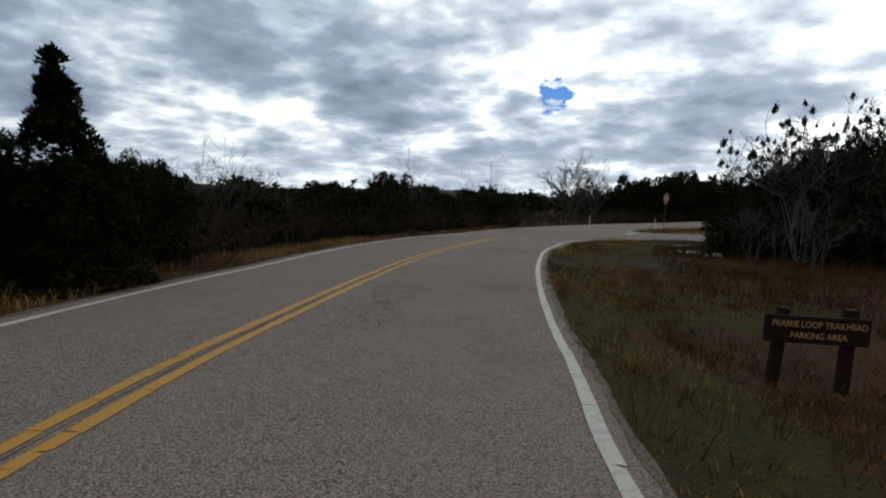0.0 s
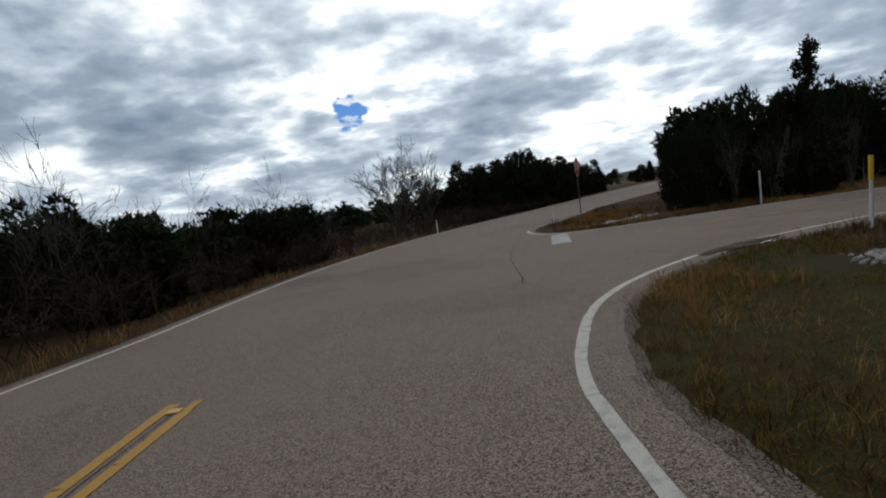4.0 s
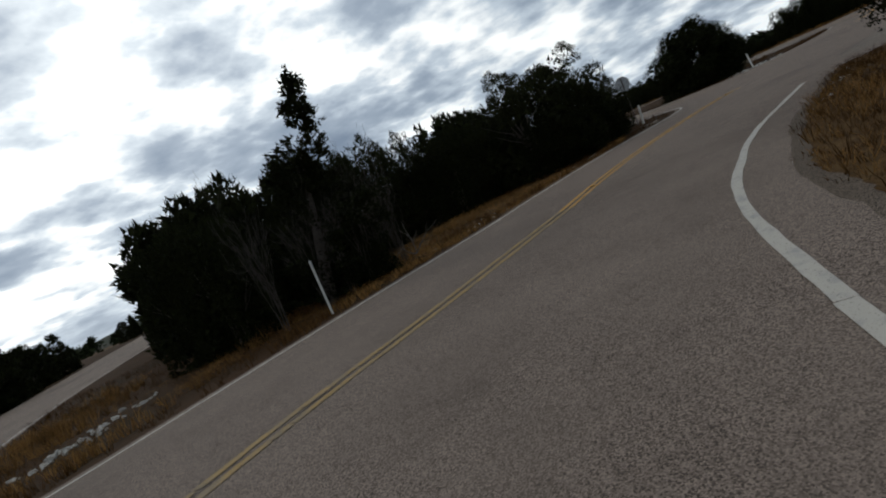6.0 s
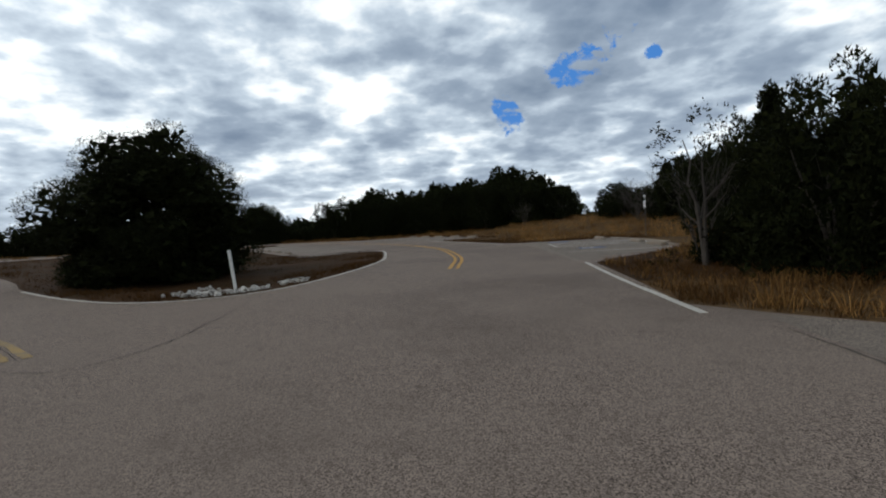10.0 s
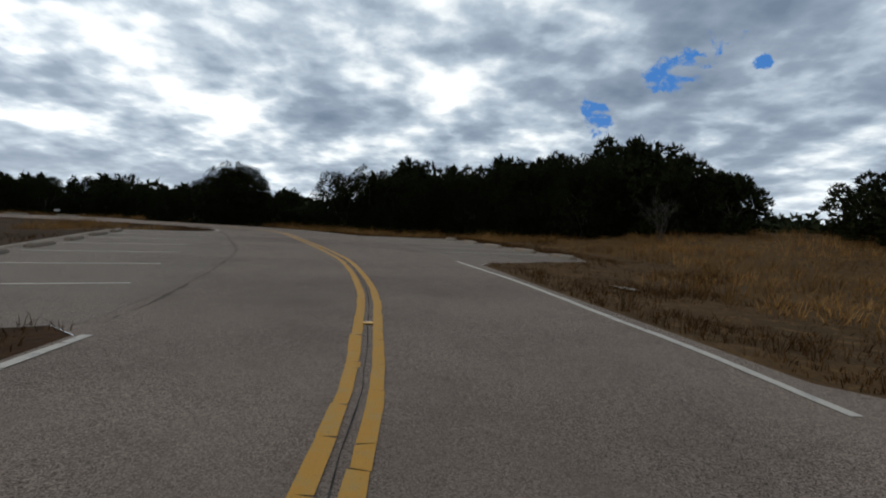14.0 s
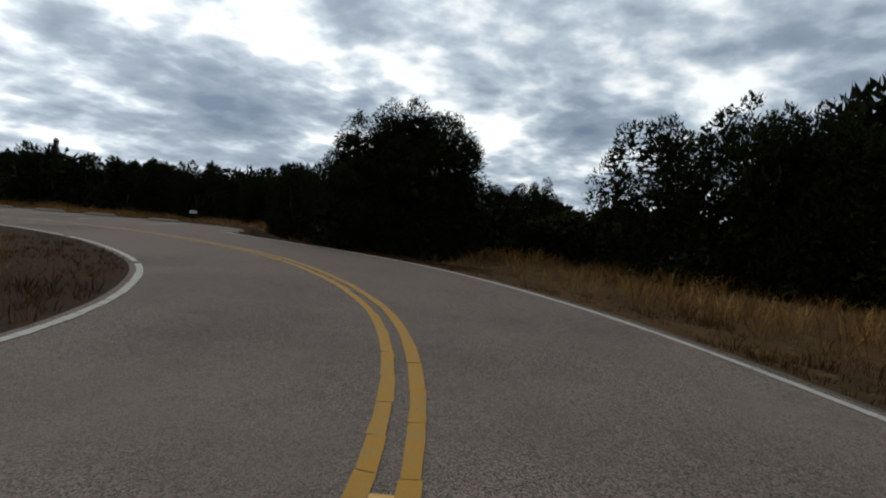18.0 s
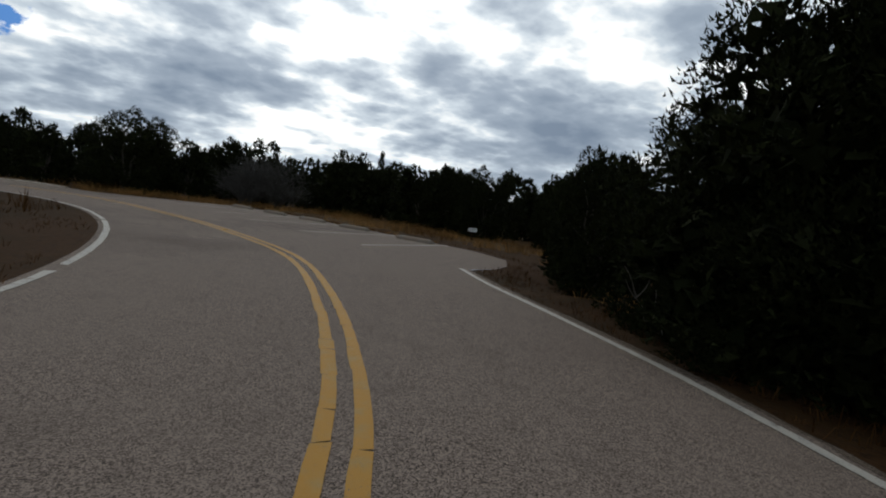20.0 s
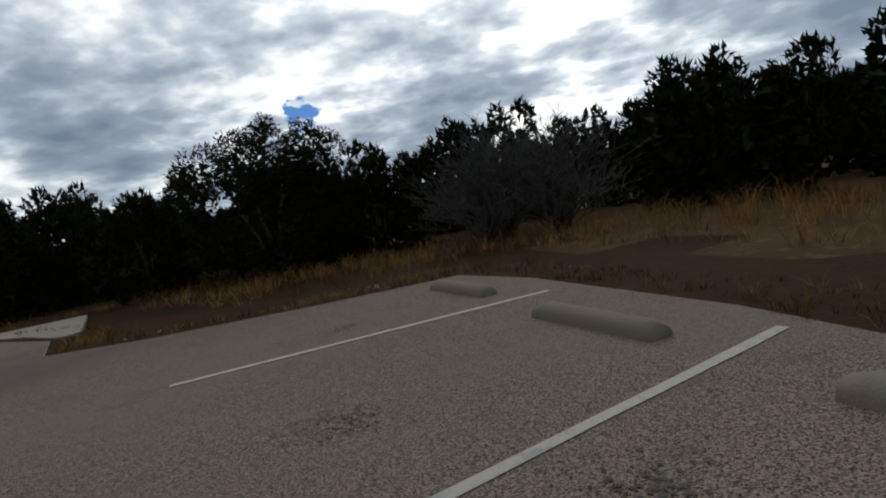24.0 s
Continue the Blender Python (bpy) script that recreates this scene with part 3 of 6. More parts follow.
# ---------------------------------------------------------------- paint and joints on the asphalt
def line(name, pts, width, mat, label, lift=0.006, ragged=0.004, step=0.5):
    return thing(name, strip_mesh(name, spline(pts, step), width, mat, lift, ragged), label, "road marking", kind="structure")


def flaked(name, p, width, mat, lift=0.006, long=(0.5, 1.6), gap=0.007, lost=0.0):
    """A painted line that has cracked across into many lengths; some flakes are lost."""
    p = np.asarray(p, float)
    s = np.r_[0, np.cumsum(np.linalg.norm(np.diff(p, axis=0), axis=1))]
    n = normals(p)

    def at(d, off):
        q = np.array([np.interp(d, s, p[:, 0]), np.interp(d, s, p[:, 1])]) + off * np.array([np.interp(d, s, n[:, 0]), np.interp(d, s, n[:, 1])])
        return (q[0], q[1], hz(q[0], q[1]) + lift)

    v, f, d = [], [], 0.0
    while d < s[-1] - 0.02:
        e = min(s[-1], d + rng.uniform(*long))
        if rng.random() >= lost:
            h1, h2 = width / 2 + rng.normal(0, 0.004, 2)
            skew = rng.normal(0, 0.012, 2)
            k = max(2, int((e - d) / 0.22) + 1)
            b = len(v)
            for i in range(k):
                u = i / (k - 1)
                c = d + (e - d) * u
                sk = skew[0] * (1 - u) + skew[1] * u if 0 < d and e < s[-1] else 0
                v.append(at(c + sk, h1 + rng.normal(0, 0.003)))
                v.append(at(c - sk, -h2 + rng.normal(0, 0.003)))
            f += [(b + 2 * i, b + 2 * i + 1, b + 2 * i + 3, b + 2 * i + 2) for i in range(k - 1)]
        d = e + abs(rng.normal(0, gap))
    return mesh_of(name, v, f, mat)


def double_yellow(pts, paint=None):
    p = spline(pts, 0.5)
    for by in (0.105, -0.105):
        thing("yellow_line", flaked("yellow_line", beyond(p, by), 0.105, paint or M_YELLOW, 0.006, (0.15, 0.9)), "worn yellow centre line on the asphalt", "road marking", kind="structure")
    # the dark tarred joint between the two lines
    p = p[p[:, 0] < 81]
    thing("centre_joint", strip_mesh("centre_joint", beyond(p, 0.0) + rng.normal(0, 0.007, p.shape), 0.009, M_CRACK, 0.003, 0.004), "dark tarred joint between the yellow lines", "joint", kind="structure")


MAIN_YELLOW = [(-2.31, -60.02), (-2.14, -0.03), (-2.04, 3.96), (-1.87, 5.67), (-1.52, 8.67), (-0.82, 13.39), (0.18, 17.99), (1.2, 21.48), (2.22, 24.79)]
SIDE_YELLOW = [(12.74, 31.54), (14.34, 31.11), (16.03, 30.52), (20.1, 29.25), (21.92, 28.83), (24.14, 28.18), (27.75, 26.85), (31.35, 25.23), (33.97, 23.7)]
BACK_YELLOW = [(43.7, 22.75), (45.4, 23.4), (49, 25.6), (54, 27.5), (60, 29.4), (68, 33.0), (76, 37.5), (84, 41.6), (90, 43.5), (95, 42.6), (98.6, 40.0)]
LOOP_YELLOW = [(48.87, 14.38), (52, 12.53), (54.39, 11.45), (57.08, 10.37), (59.74, 9.53), (61.61, 9.11), (64.52, 8.54), (69.52, 8.05), (72.52, 8.03), (75.52, 8.12), (80.51, 8.36), (84, 8.49), (87.18, 8.82), (89.66, 9.53), (91.78, 10.62), (92.82, 11.31), (93.97, 12.16), (94.95, 13.03), (96.13, 14.24), (98.15, 17.02), (99.97, 20.33), (100.98, 24.26), (101.42, 27.09), (101.61, 30.1), (101.65, 33.12), (101.1, 36.15), (99.9, 38.75)]
for pts, paint in ((MAIN_YELLOW, M_YELLOW), (SIDE_YELLOW[:4], M_YELLOW_WORN), (SIDE_YELLOW[3:], M_YELLOW), (BACK_YELLOW, M_YELLOW_WORN), (LOOP_YELLOW, M_YELLOW)):
    double_yellow(pts, paint)
for pts in (MAIN_LEFT, MAIN_RIGHT, SIDE_SOUTH, EAST_EDGE, NORTH_OUT, NORTH_EAST, ISLE_SOUTH, ISLE_EAST, [(40.35, 15.52), (43.6, 13.63), (46.94, 11.54)],
            [(58.65, 6.5), (60.52, 6.12), (62.1, 5.91), (65.08, 5.45), (68.07, 5.15), (70.17, 4.98)]):
    worn = pts is ISLE_EAST or pts is ISLE_SOUTH
    cut = [q for q in pts if q[1] > 21] if pts is MAIN_RIGHT else None
    p = spline(pts, 0.4)
    if cut:
        thing("edge_line", flaked("edge_line", p[int(np.argmax(p[:, 1] > 22.2)):], 0.11, M_WHITE, 0.006, (0.2, 0.9), 0.006, 0.0), "white edge line broken into flakes at the bend", "road marking", kind="structure")
        p = p[:int(np.argmax(p[:, 1] > 22.2)) + 1]
    thing("edge_line", flaked("edge_line", p, 0.10, M_WHITE, 0.006, (0.12, 0.45) if worn else (0.6, 2.0), 0.014 if worn else 0.006, 0.06 if pts is ISLE_EAST else 0.0), "white edge line, chipped in places", "road marking", kind="structure")
# the worn stop bar at the mouth of the side road
sb = [(12.6, 36.05), (10.8, 32.85)]
line("stop_bar", sb, 0.55, M_WORN, "faded white stop bar across the lane", 0.005, 0.02, 0.25)


def crumbled(pts, by, w, seed):
    """Soil and loose gravel along the edge of the asphalt, with an uneven outline."""
    p = spline(pts, 0.09)
    n, k = normals(p), len(p)
    u = np.arange(k) * 0.09

    def wave(z):
        return np.array([noise.noise(Vector((q * 0.7, seed, z))) * 0.5 + noise.noise(Vector((q * 2.6, seed, z + 3))) * 0.4 + noise.noise(Vector((q * 7.0, seed, z + 7))) * 0.3 for q in u])

    side = math.copysign(1.0, by)
    inner, outer = by - side * (w * 0.35 + 0.09 * wave(0.5)), by + side * (w * 0.65 + w * 0.9 * wave(5.5))
    v = np.concatenate([p + n * inner[:, None], p + n * outer[:, None]])
    d = off_road(v[:, 0], v[:, 1])
    z = height(v[:, 0], v[:, 1]) + np.where(d > 0, 0.004 - 0.02 * smooth01(d / 0.3), 0.004)
    order = [(i, i + k, i + k + 1, i + 1) if side < 0 else (i, i + 1, i + k + 1, i + k) for i in range(k - 1)]
    thing("gravel_shoulder", mesh_of("gravel_shoulder", np.c_[v, z], order, M_GRAVEL), "loose soil and gravel along the broken asphalt edge", "gravel", kind="structure")


VERGES = (([q for q in MAIN_RIGHT if -11 < q[1] < 18.5], -0.17, 0.07), ([q for q in MAIN_RIGHT if 17 < q[1]], -0.41, 0.12), (SIDE_SOUTH, -0.58, 0.16), ([q for q in MAIN_LEFT if -11 < q[1] < 71], 0.30, 0.14), (EAST_EDGE, -0.16, 0.08))
for k, (pts, by, w) in enumerate(VERGES):
    crumbled(pts, by, w, 3.7 * k)


def crack(pts, width, mat=M_CRACK, name="crack", label="thin dark crack wandering through the asphalt", jitter=0.05):
    jitter *= 0.5
    p = spline(pts, 0.10)
    s = np.arange(len(p))
    p = p + normals(p) * (np.array([noise.noise(Vector((i * 0.14, pts[0][0], pts[0][1]))) + 0.5 * noise.noise(Vector((i * 0.5, pts[0][1], 2.0))) for i in s]) * jitter * 1.6 + rng.normal(0, 0.006, len(p)))[:, None]
    w = width * (0.15 + 1.3 * np.abs([noise.noise(Vector((i * 0.37, 5, pts[0][1]))) for i in s])) * np.minimum(1, np.minimum(s, len(p) - 1 - s) / 6 + 0.1)
    if mat is M_SEAM:
        w = w * np.clip([0.55 + 1.3 * noise.noise(Vector((i * 0.05, 9, pts[0][0]))) + 0.7 * noise.noise(Vector((i * 0.3, 4, pts[0][0]))) for i in s], 0.04, 1.2)
    n = normals(p)
    v = np.concatenate([p + n * w[:, None], p - n * w[:, None]])
    v = np.c_[v, height(v[:, 0], v[:, 1]) + 0.0045]
    k = len(p)
    thing(name, mesh_of(name, v, [(i, i + k, i + k + 1, i + 1) for i in range(k - 1)], mat), label, name, kind="structure")


crack([(6.7, 27.0), (6.95, 27.6), (7.2, 28.2), (7.5, 28.95), (7.98, 30.1), (8.88, 32.1), (10.4, 35.0), (12.6, 38.6)], 0.022, jitter=0.09)
crack([(103.9, 20.1), (103.6, 20.6), (103.34, 21.14), (103.17, 21.45), (103.05, 21.75), (102.92, 22.0), (103.0, 22.25), (103.2, 22.7), (103.33, 23.2), (103.57, 24.0), (103.75, 24.8), (103.9, 26.4), (103.98, 27.77), (104.06, 28.4), (104.08, 29.0), (104.07, 29.6), (104.07, 30.6), (104.2, 32.5)], 0.014, jitter=0.08)
crack([(102.92, 21.97), (102.67, 21.93), (102.3, 22.0), (102.0, 22.05)], 0.010, jitter=0.05)
crack([(100.55, 24.6), (100.75, 25.1), (100.97, 25.8), (101.17, 27.4), (101.45, 29.8)], 0.035, M_SEAM, "joint", "dirt-filled joint along the lane")
crack([(27.6, 22.5), (29.2, 21.5), (30.9, 20.4), (32.4, 19.52), (33.25, 18.99), (34.3, 18.5), (35.8, 17.7), (38.1, 16.35), (39.0, 15.85), (40.0, 15.25)], 0.06, M_SEAM, "joint", "dirt-filled joint between road and bays")
crack([(47.2, 11.5), (50.2, 9.8), (53.0, 8.3), (55.8, 6.9), (58.3, 6.4)], 0.13, M_DUST, "dust_strip", "pale dust along the joint between road and bays")
crack([(70.3, 4.8), (73.0, 4.45), (75.3, 4.5), (77.8, 4.5), (82.2, 4.7), (85.6, 5.0)], 0.13, M_DUST, "dust_strip", "pale dust along the joint between road and bays")
crack([(62.25, 11.58), (65.04, 11.15), (70.85, 10.67), (73.65, 10.67), (78.25, 11.02), (83.16, 11.4), (85.86, 11.76)], 0.07, M_SEAM, "joint", "dirt-filled joint between road and bays")
crack([(43.4, 23.0), (42.6, 22.2), (43.5, 21.2), (46.3, 20.0)], 0.02, jitter=0.08)
crack([(28.6, 22.9), (29.9, 22.4), (31.6, 21.3)], 0.03, M_SEAM, "stain", "dark tyre stain on the asphalt")
for a, b, c in (((90.3, 6.9), (92.0, 8.9), (93.2, 9.6)), ((93.0, 10.2), (94.4, 10.4), (95.6, 10.7))):
    crack([a, b, c], 0.01, jitter=0.12)


def crazed(cx, cy, rx, ry, cells, seed):
    """A patch of fine cracks that meet, like dried mud: the borders of scattered cells."""
    from mathutils import geometry
    r = np.random.default_rng(seed)
    pts = r.uniform(-1.2, 1.2, (cells, 2)) * np.array([rx, ry])
    v, _, f, *_ = geometry.delaunay_2d_cdt([Vector(p) for p in pts], [], [], 0, 1e-5)
    tri = [[np.array(v[i]) for i in t] for t in f]
    mid, share = [], {}
    for k, t in enumerate(f):
        a, b, c = tri[k]
        mid.append((a + b + c) / 3 + r.normal(0, 0.012, 2))
        for i in range(3):
            share.setdefault(tuple(sorted((t[i], t[(i + 1) % 3]))), []).append(k)
    vs, fs = [], []
    for pair in share.values():
        if len(pair) < 2:
            continue
        a, b = mid[pair[0]], mid[pair[1]]
        m = (a + b) / 2
        if (m[0] / rx) ** 2 + (m[1] / ry) ** 2 > r.uniform(0.3, 1.1) or r.random() < 0.22:
            continue
        n = np.array([-(b - a)[1], (b - a)[0]]) / (np.linalg.norm(b - a) + 1e-9)
        w, bend = r.uniform(0.0025, 0.0065), n * r.normal(0, 0.012)
        base = len(vs)
        for q, ww in ((a, 0.6), (m + bend, 1.0), (b, 0.6)):
            for s in (1, -1):
                p = q + n * w * ww * s + np.array([cx, cy])
                vs.append((p[0], p[1], hz(p[0], p[1]) + 0.003))
        fs += [(base, base + 1, base + 3, base + 2), (base + 2, base + 3, base + 5, base + 4)]
    thing("crazed_asphalt", mesh_of("crazed_asphalt", vs, fs, M_CRACK), "net of fine dark cracks in the asphalt", "crack", kind="structure")


crazed(-0.92, 6.6, 0.42, 1.5, 190, 4)
crazed(-0.62, 8.3, 0.50, 1.6, 150, 9)
crazed(92.3, 9.1, 0.35, 1.0, 50, 12)


def patch(name, cx, cy, rx, ry, mat, label, turn=0.0, lift=0.002):
    k = 90
    ang = np.linspace(0, 2 * np.pi, k, endpoint=False)
    r = 1 + np.array([sum(m * noise.noise(Vector((math.cos(a) * q + cx, math.sin(a) * q + cy, q))) for q, m in ((1.7, 0.4), (5.0, 0.35), (13.0, 0.3))) for a in ang])
    x, y = rx * r * np.cos(ang), ry * r * np.sin(ang)
    c, s = math.cos(turn), math.sin(turn)
    v = np.stack([cx + c * x - s * y, cy + s * x + c * y], 1)
    v = np.concatenate([v, [[cx, cy]]])
    v = np.c_[v, height(v[:, 0], v[:, 1]) + lift]
    thing(name, mesh_of(name, v, [(i, (i + 1) % k, k) for i in range(k)], mat), label, "patch", kind="structure")


for cx, cy, rx, ry, turn in ((10.75, 26.95, 0.85, 0.30, 0.25), (10.1, 26.85, 0.5, 0.14, 0.4), (11.5, 27.08, 0.45, 0.16, 0.0)):
    patch("dirt_patch", cx, cy, rx * 0.8, ry * 0.8, M_LITTER, "gravel and litter washed over the edge line", turn, 0.012 + 0.004 * (cx > 11) + 0.002 * (cx < 10.5))
for cx, cy, rx, ry in ((65.5, 3.1, 0.40, 0.14), (67.4, 3.8, 0.35, 0.13)):
    patch("bare_soil", cx, cy, rx, ry, M_DUST, "pale bare soil showing through the grass", 0.0, -0.085)
def stain(cx, cy, rx, ry):
    """Spots of old oil, thick in the middle, in one mesh."""
    v, f = [], []
    for _ in range(170):
        x, y = cx + rng.normal(0, rx * 0.55), cy + rng.normal(0, ry * 0.9)
        r, n, b = rng.uniform(0.003, 0.015), 6, len(v)
        for i in range(n):
            q = r * rng.uniform(0.5, 1.4)
            px, py = x + q * math.cos(6.283 * i / n), y + q * math.sin(6.283 * i / n)
            v.append((px, py, hz(px, py) + 0.0055 + 0.0004 * (_ % 4)))
        f.append(tuple(range(b, b + n)))
    thing("oil_stain", mesh_of("oil_stain", v, f, M_SEAM), "spotted dark oil stain in a parking bay", "stain", kind="structure")


for cx, cy, rx, ry in ((106.4, 28.9, 0.35, 0.2), (107.6, 29.3, 0.3, 0.14), (106.1, 33.3, 0.34, 0.16), (104.9, 37.4, 0.8, 0.25), (106.8, 36.2, 0.35, 0.15), (107.0, 31.5, 0.25, 0.12)):
    stain(cx, cy, rx, ry)


# ---------------------------------------------------------------- parking bays
def bay_floor(pts):
    """The older, greyer surface of a row of bays, a skin on the road."""
    from mathutils import geometry
    pts = np.asarray(pts, float)
    gx, gy = np.meshgrid(np.arange(pts[:, 0].min(), pts[:, 0].max(), 1.1), np.arange(pts[:, 1].min(), pts[:, 1].max(), 1.1))
    g = np.stack([gx.ravel(), gy.ravel()], 1)
    g = g[inside(pts, g[:, 0], g[:, 1])]
    k = len(pts)
    v, _, f, *_ = geometry.delaunay_2d_cdt([Vector(p) for p in np.concatenate([pts, g])], [(i, (i + 1) % k) for i in range(k)], [], 0, 1e-4)
    v, f = np.array([tuple(p) for p in v]), np.array([tuple(t) for t in f])
    mid = v[f].mean(1)
    f = f[inside(pts, mid[:, 0], mid[:, 1]) & (off_road(mid[:, 0], mid[:, 1]) < 0.05)]
    me = mesh_of("bay_floor", np.c_[v, height(v[:, 0], v[:, 1]) + 0.003], f, M_BAY, True)
    thing("bay_floor", me, "older grey asphalt of the parking bays", "asphalt", "bay floors", "structure")


bay_floor([(27.6, 22.4), (30.9, 20.35), (34.3, 18.4), (38.1, 16.3), (39.9, 15.15), (38.3, 14.75), (37.5, 13.7), (37.3, 12.75), (35.0, 13.9), (32.0, 15.7), (29.0, 17.4), (27.1, 18.7), (26.3, 20.2), (25.8, 21.9)])
bay_floor([(47.4, 11.25), (50.2, 9.75), (53.0, 8.25), (55.8, 6.85), (58.1, 5.7), (57.4, 4.5), (56.8, 3.1), (56.25, 1.95), (53.5, 3.0), (50.7, 4.4), (49.3, 5.4), (48.3, 7.1), (47.6, 9.1)])
bay_floor([(70.4, 4.7), (73.0, 4.4), (75.3, 4.45), (77.8, 4.45), (82.2, 4.65), (85.5, 4.9), (85.7, 2.6), (85.7, 0.3), (85.1, -0.45), (80, -0.35), (76, -0.2), (72.3, -0.1), (71.0, 0.5), (70.4, 2.4)])
bay_floor([(62.3, 11.75), (65.1, 11.25), (70.8, 10.75), (73.6, 10.75), (78.2, 11.1), (83.1, 11.5), (85.6, 11.9), (84.8, 13.4), (84.7, 15.2), (84.3, 16.1), (78, 16.0), (70, 15.8), (61.9, 15.6), (61.75, 14.9)])


def bar_mesh(name, a, b, width, mat, lift=0.006):
    a, b = np.array(a, float), np.array(b, float)
    k = max(2, int(np.linalg.norm(b - a) / 0.4))
    return strip_mesh(name, a + (b - a) * np.linspace(0, 1, k)[:, None], width, mat, lift, 0.003)


def bay_line(a, b, mat=M_WHITE):
    thing("bay_line", bar_mesh("bay_line", a, b, 0.09, mat), "white parking bay line", "road marking", "bay lines", "structure")


BAYS = [((103.89, 25.47), (108.49, 25.79)), ((104.22, 28.75), (108.63, 29.04)), ((104.56, 31.78), (109.05, 32.39)), ((104.98, 35.63), (109.08, 35.30)), ((103.59, 22.42), (108.02, 23.12))]
for x in (73.85, 76.83, 79.75, 82.8):
    BAYS.append(((x, 4.0), (x - 0.25, 0.3)))
for k in range(7):
    BAYS.append(((65.4 + 3.05 * k, 11.9 + 0.02 * k), (65.15 + 3.06 * k, 15.1 + 0.06 * k)))
for k in range(4):
    BAYS.append(((29.1 + 2.7 * k, 21.2 - 1.6 * k), (27.8 + 2.7 * k, 18.0 - 1.6 * k)))
BAYS.append(((50.3, 9.3), (48.5, 5.9)))
for a, b in BAYS:
    bay_line(a, b)

# the two accessible bays with a hatched aisle between them
HATCH = [(55.38, 6.2), (53.24, 7.46), (51.4, 4.25), (53.65, 2.95)]
for i in range(4):
    bay_line(HATCH[i], HATCH[(i + 1) % 4])
# slanting stripes from the far side and the road side to the near side
edge, way = np.array(HATCH[2]) - np.array(HATCH[1]), np.array((-0.975, -0.21))
for a in [np.array(HATCH[0]) * (1 - f) + np.array(HATCH[3]) * f for f in (0.03, 0.26, 0.50, 0.74)] + [np.array((54.38, 6.79))]:
    gap = np.array(HATCH[1]) - a
    run = (gap[0] * edge[1] - gap[1] * edge[0]) / (way[0] * edge[1] - way[1] * edge[0])
    foot = a + way * run
    if (foot - np.array(HATCH[2])) @ edge > 0:
        far_side = np.array(HATCH[3]) - np.array(HATCH[2])
        gap = np.array(HATCH[2]) - a
        foot = a + way * ((gap[0] * far_side[1] - gap[1] * far_side[0]) / (way[0] * far_side[1] - way[1] * far_side[0]))
    bay_line(a, foot)


def blue_square(cx, cy, turn):
    """Blue square with a plain white ring and bars."""
    c, s = math.cos(turn), math.sin(turn)

    def place(x, y):
        return (cx + c * x - s * y, cy + s * x + c * y)

    v = np.array([place(*p) for p in ((-0.46, -0.46), (0.46, -0.46), (0.46, 0.46), (-0.46, 0.46))])
    ob = thing("blue_square", mesh_of("blue_square", np.c_[v, height(v[:, 0], v[:, 1]) + 0.005], [(0, 1, 2, 3)], M_BLUE), "blue painted square with a white ring mark", "road marking", "blue squares", "structure")
    arc = [place(0.24 * math.cos(a) - 0.03, 0.24 * math.sin(a) - 0.08) for a in np.linspace(1.9, 6.6, 18)]
    part("ring", strip_mesh("ring", arc, 0.07, M_WHITE, 0.010), ob)
    part("bar", bar_mesh("bar", place(-0.08, 0.34), place(0.02, -0.01), 0.08, M_WHITE, 0.011), ob)
    part("bar", bar_mesh("bar", place(0.0, -0.01), place(0.24, -0.04), 0.07, M_WHITE, 0.012), ob)
    part("bar", bar_mesh("bar", place(0.23, -0.03), place(0.31, -0.30), 0.07, M_WHITE, 0.013), ob)


blue_square(51.4, 7.35, radians(-29) + math.pi)
blue_square(56.36, 4.9, radians(-29) + math.pi)


def wheel_stop_mesh():
    """A half-round precast bar with chipped, sloping ends."""
    k, n = 9, 13
    v = []
    for i in range(n):
        x = -0.76 + 1.52 * i / (n - 1)
        tip = min(1.0, 0.72 + 0.28 * min(i, n - 1 - i) / 1.0)
        for j in range(k):
            a = math.pi * j / (k - 1)
            wob = 1 + 0.05 * noise.noise(Vector((x * 4, j * 0.8, 2)))
            v.append((x, 0.122 * math.cos(a) * (0.92 + 0.08 * tip) * wob, 0.138 * math.sin(a) ** 0.7 * tip * wob))
    f = [(i * k + j, i * k + j + 1, (i + 1) * k + j + 1, (i + 1) * k + j) for i in range(n - 1) for j in range(k - 1)]
    f += [tuple(range(k))[::-1], tuple((n - 1) * k + j for j in range(k))]
    me = mesh_of("wheel_stop", v, f, M_CONC, True)
    return me


STOP_MESH = wheel_stop_mesh()
STOPS = [((107.95, 27.7), 92), ((108.30, 30.75), 93), ((108.42, 33.65), 92), ((108.56, 36.65), 92), ((107.5, 24.15), 92)]
STOPS += [((72.2, 0.45), 178), ((75.2, 0.3), 179), ((78.2, 0.3), 182), ((81.2, 0.15), 180), ((84.1, 0.1), 178)]
STOPS += [((66.75 + 3.06 * k, 15.2 + 0.06 * k), 178 + 4 * (k % 2)) for k in range(6)]
STOPS += [((31.4 + 2.75 * k, 16.6 - 1.62 * k), -29 + 3 * (k % 2)) for k in range(3)]
STOPS += [((56.0, 2.7), -29), ((52.3, 4.15), -31), ((50.0, 5.6), -28)]
for k, ((x, y), turn) in enumerate(STOPS):
    thing("wheel_stop", STOP_MESH, "weathered half-round concrete wheel stop on the asphalt", "wheel stop", "wheel stops", at=pose(x, y, hz(x, y) - 0.004, 0, 0, turn + rng.uniform(-1.5, 1.5)))
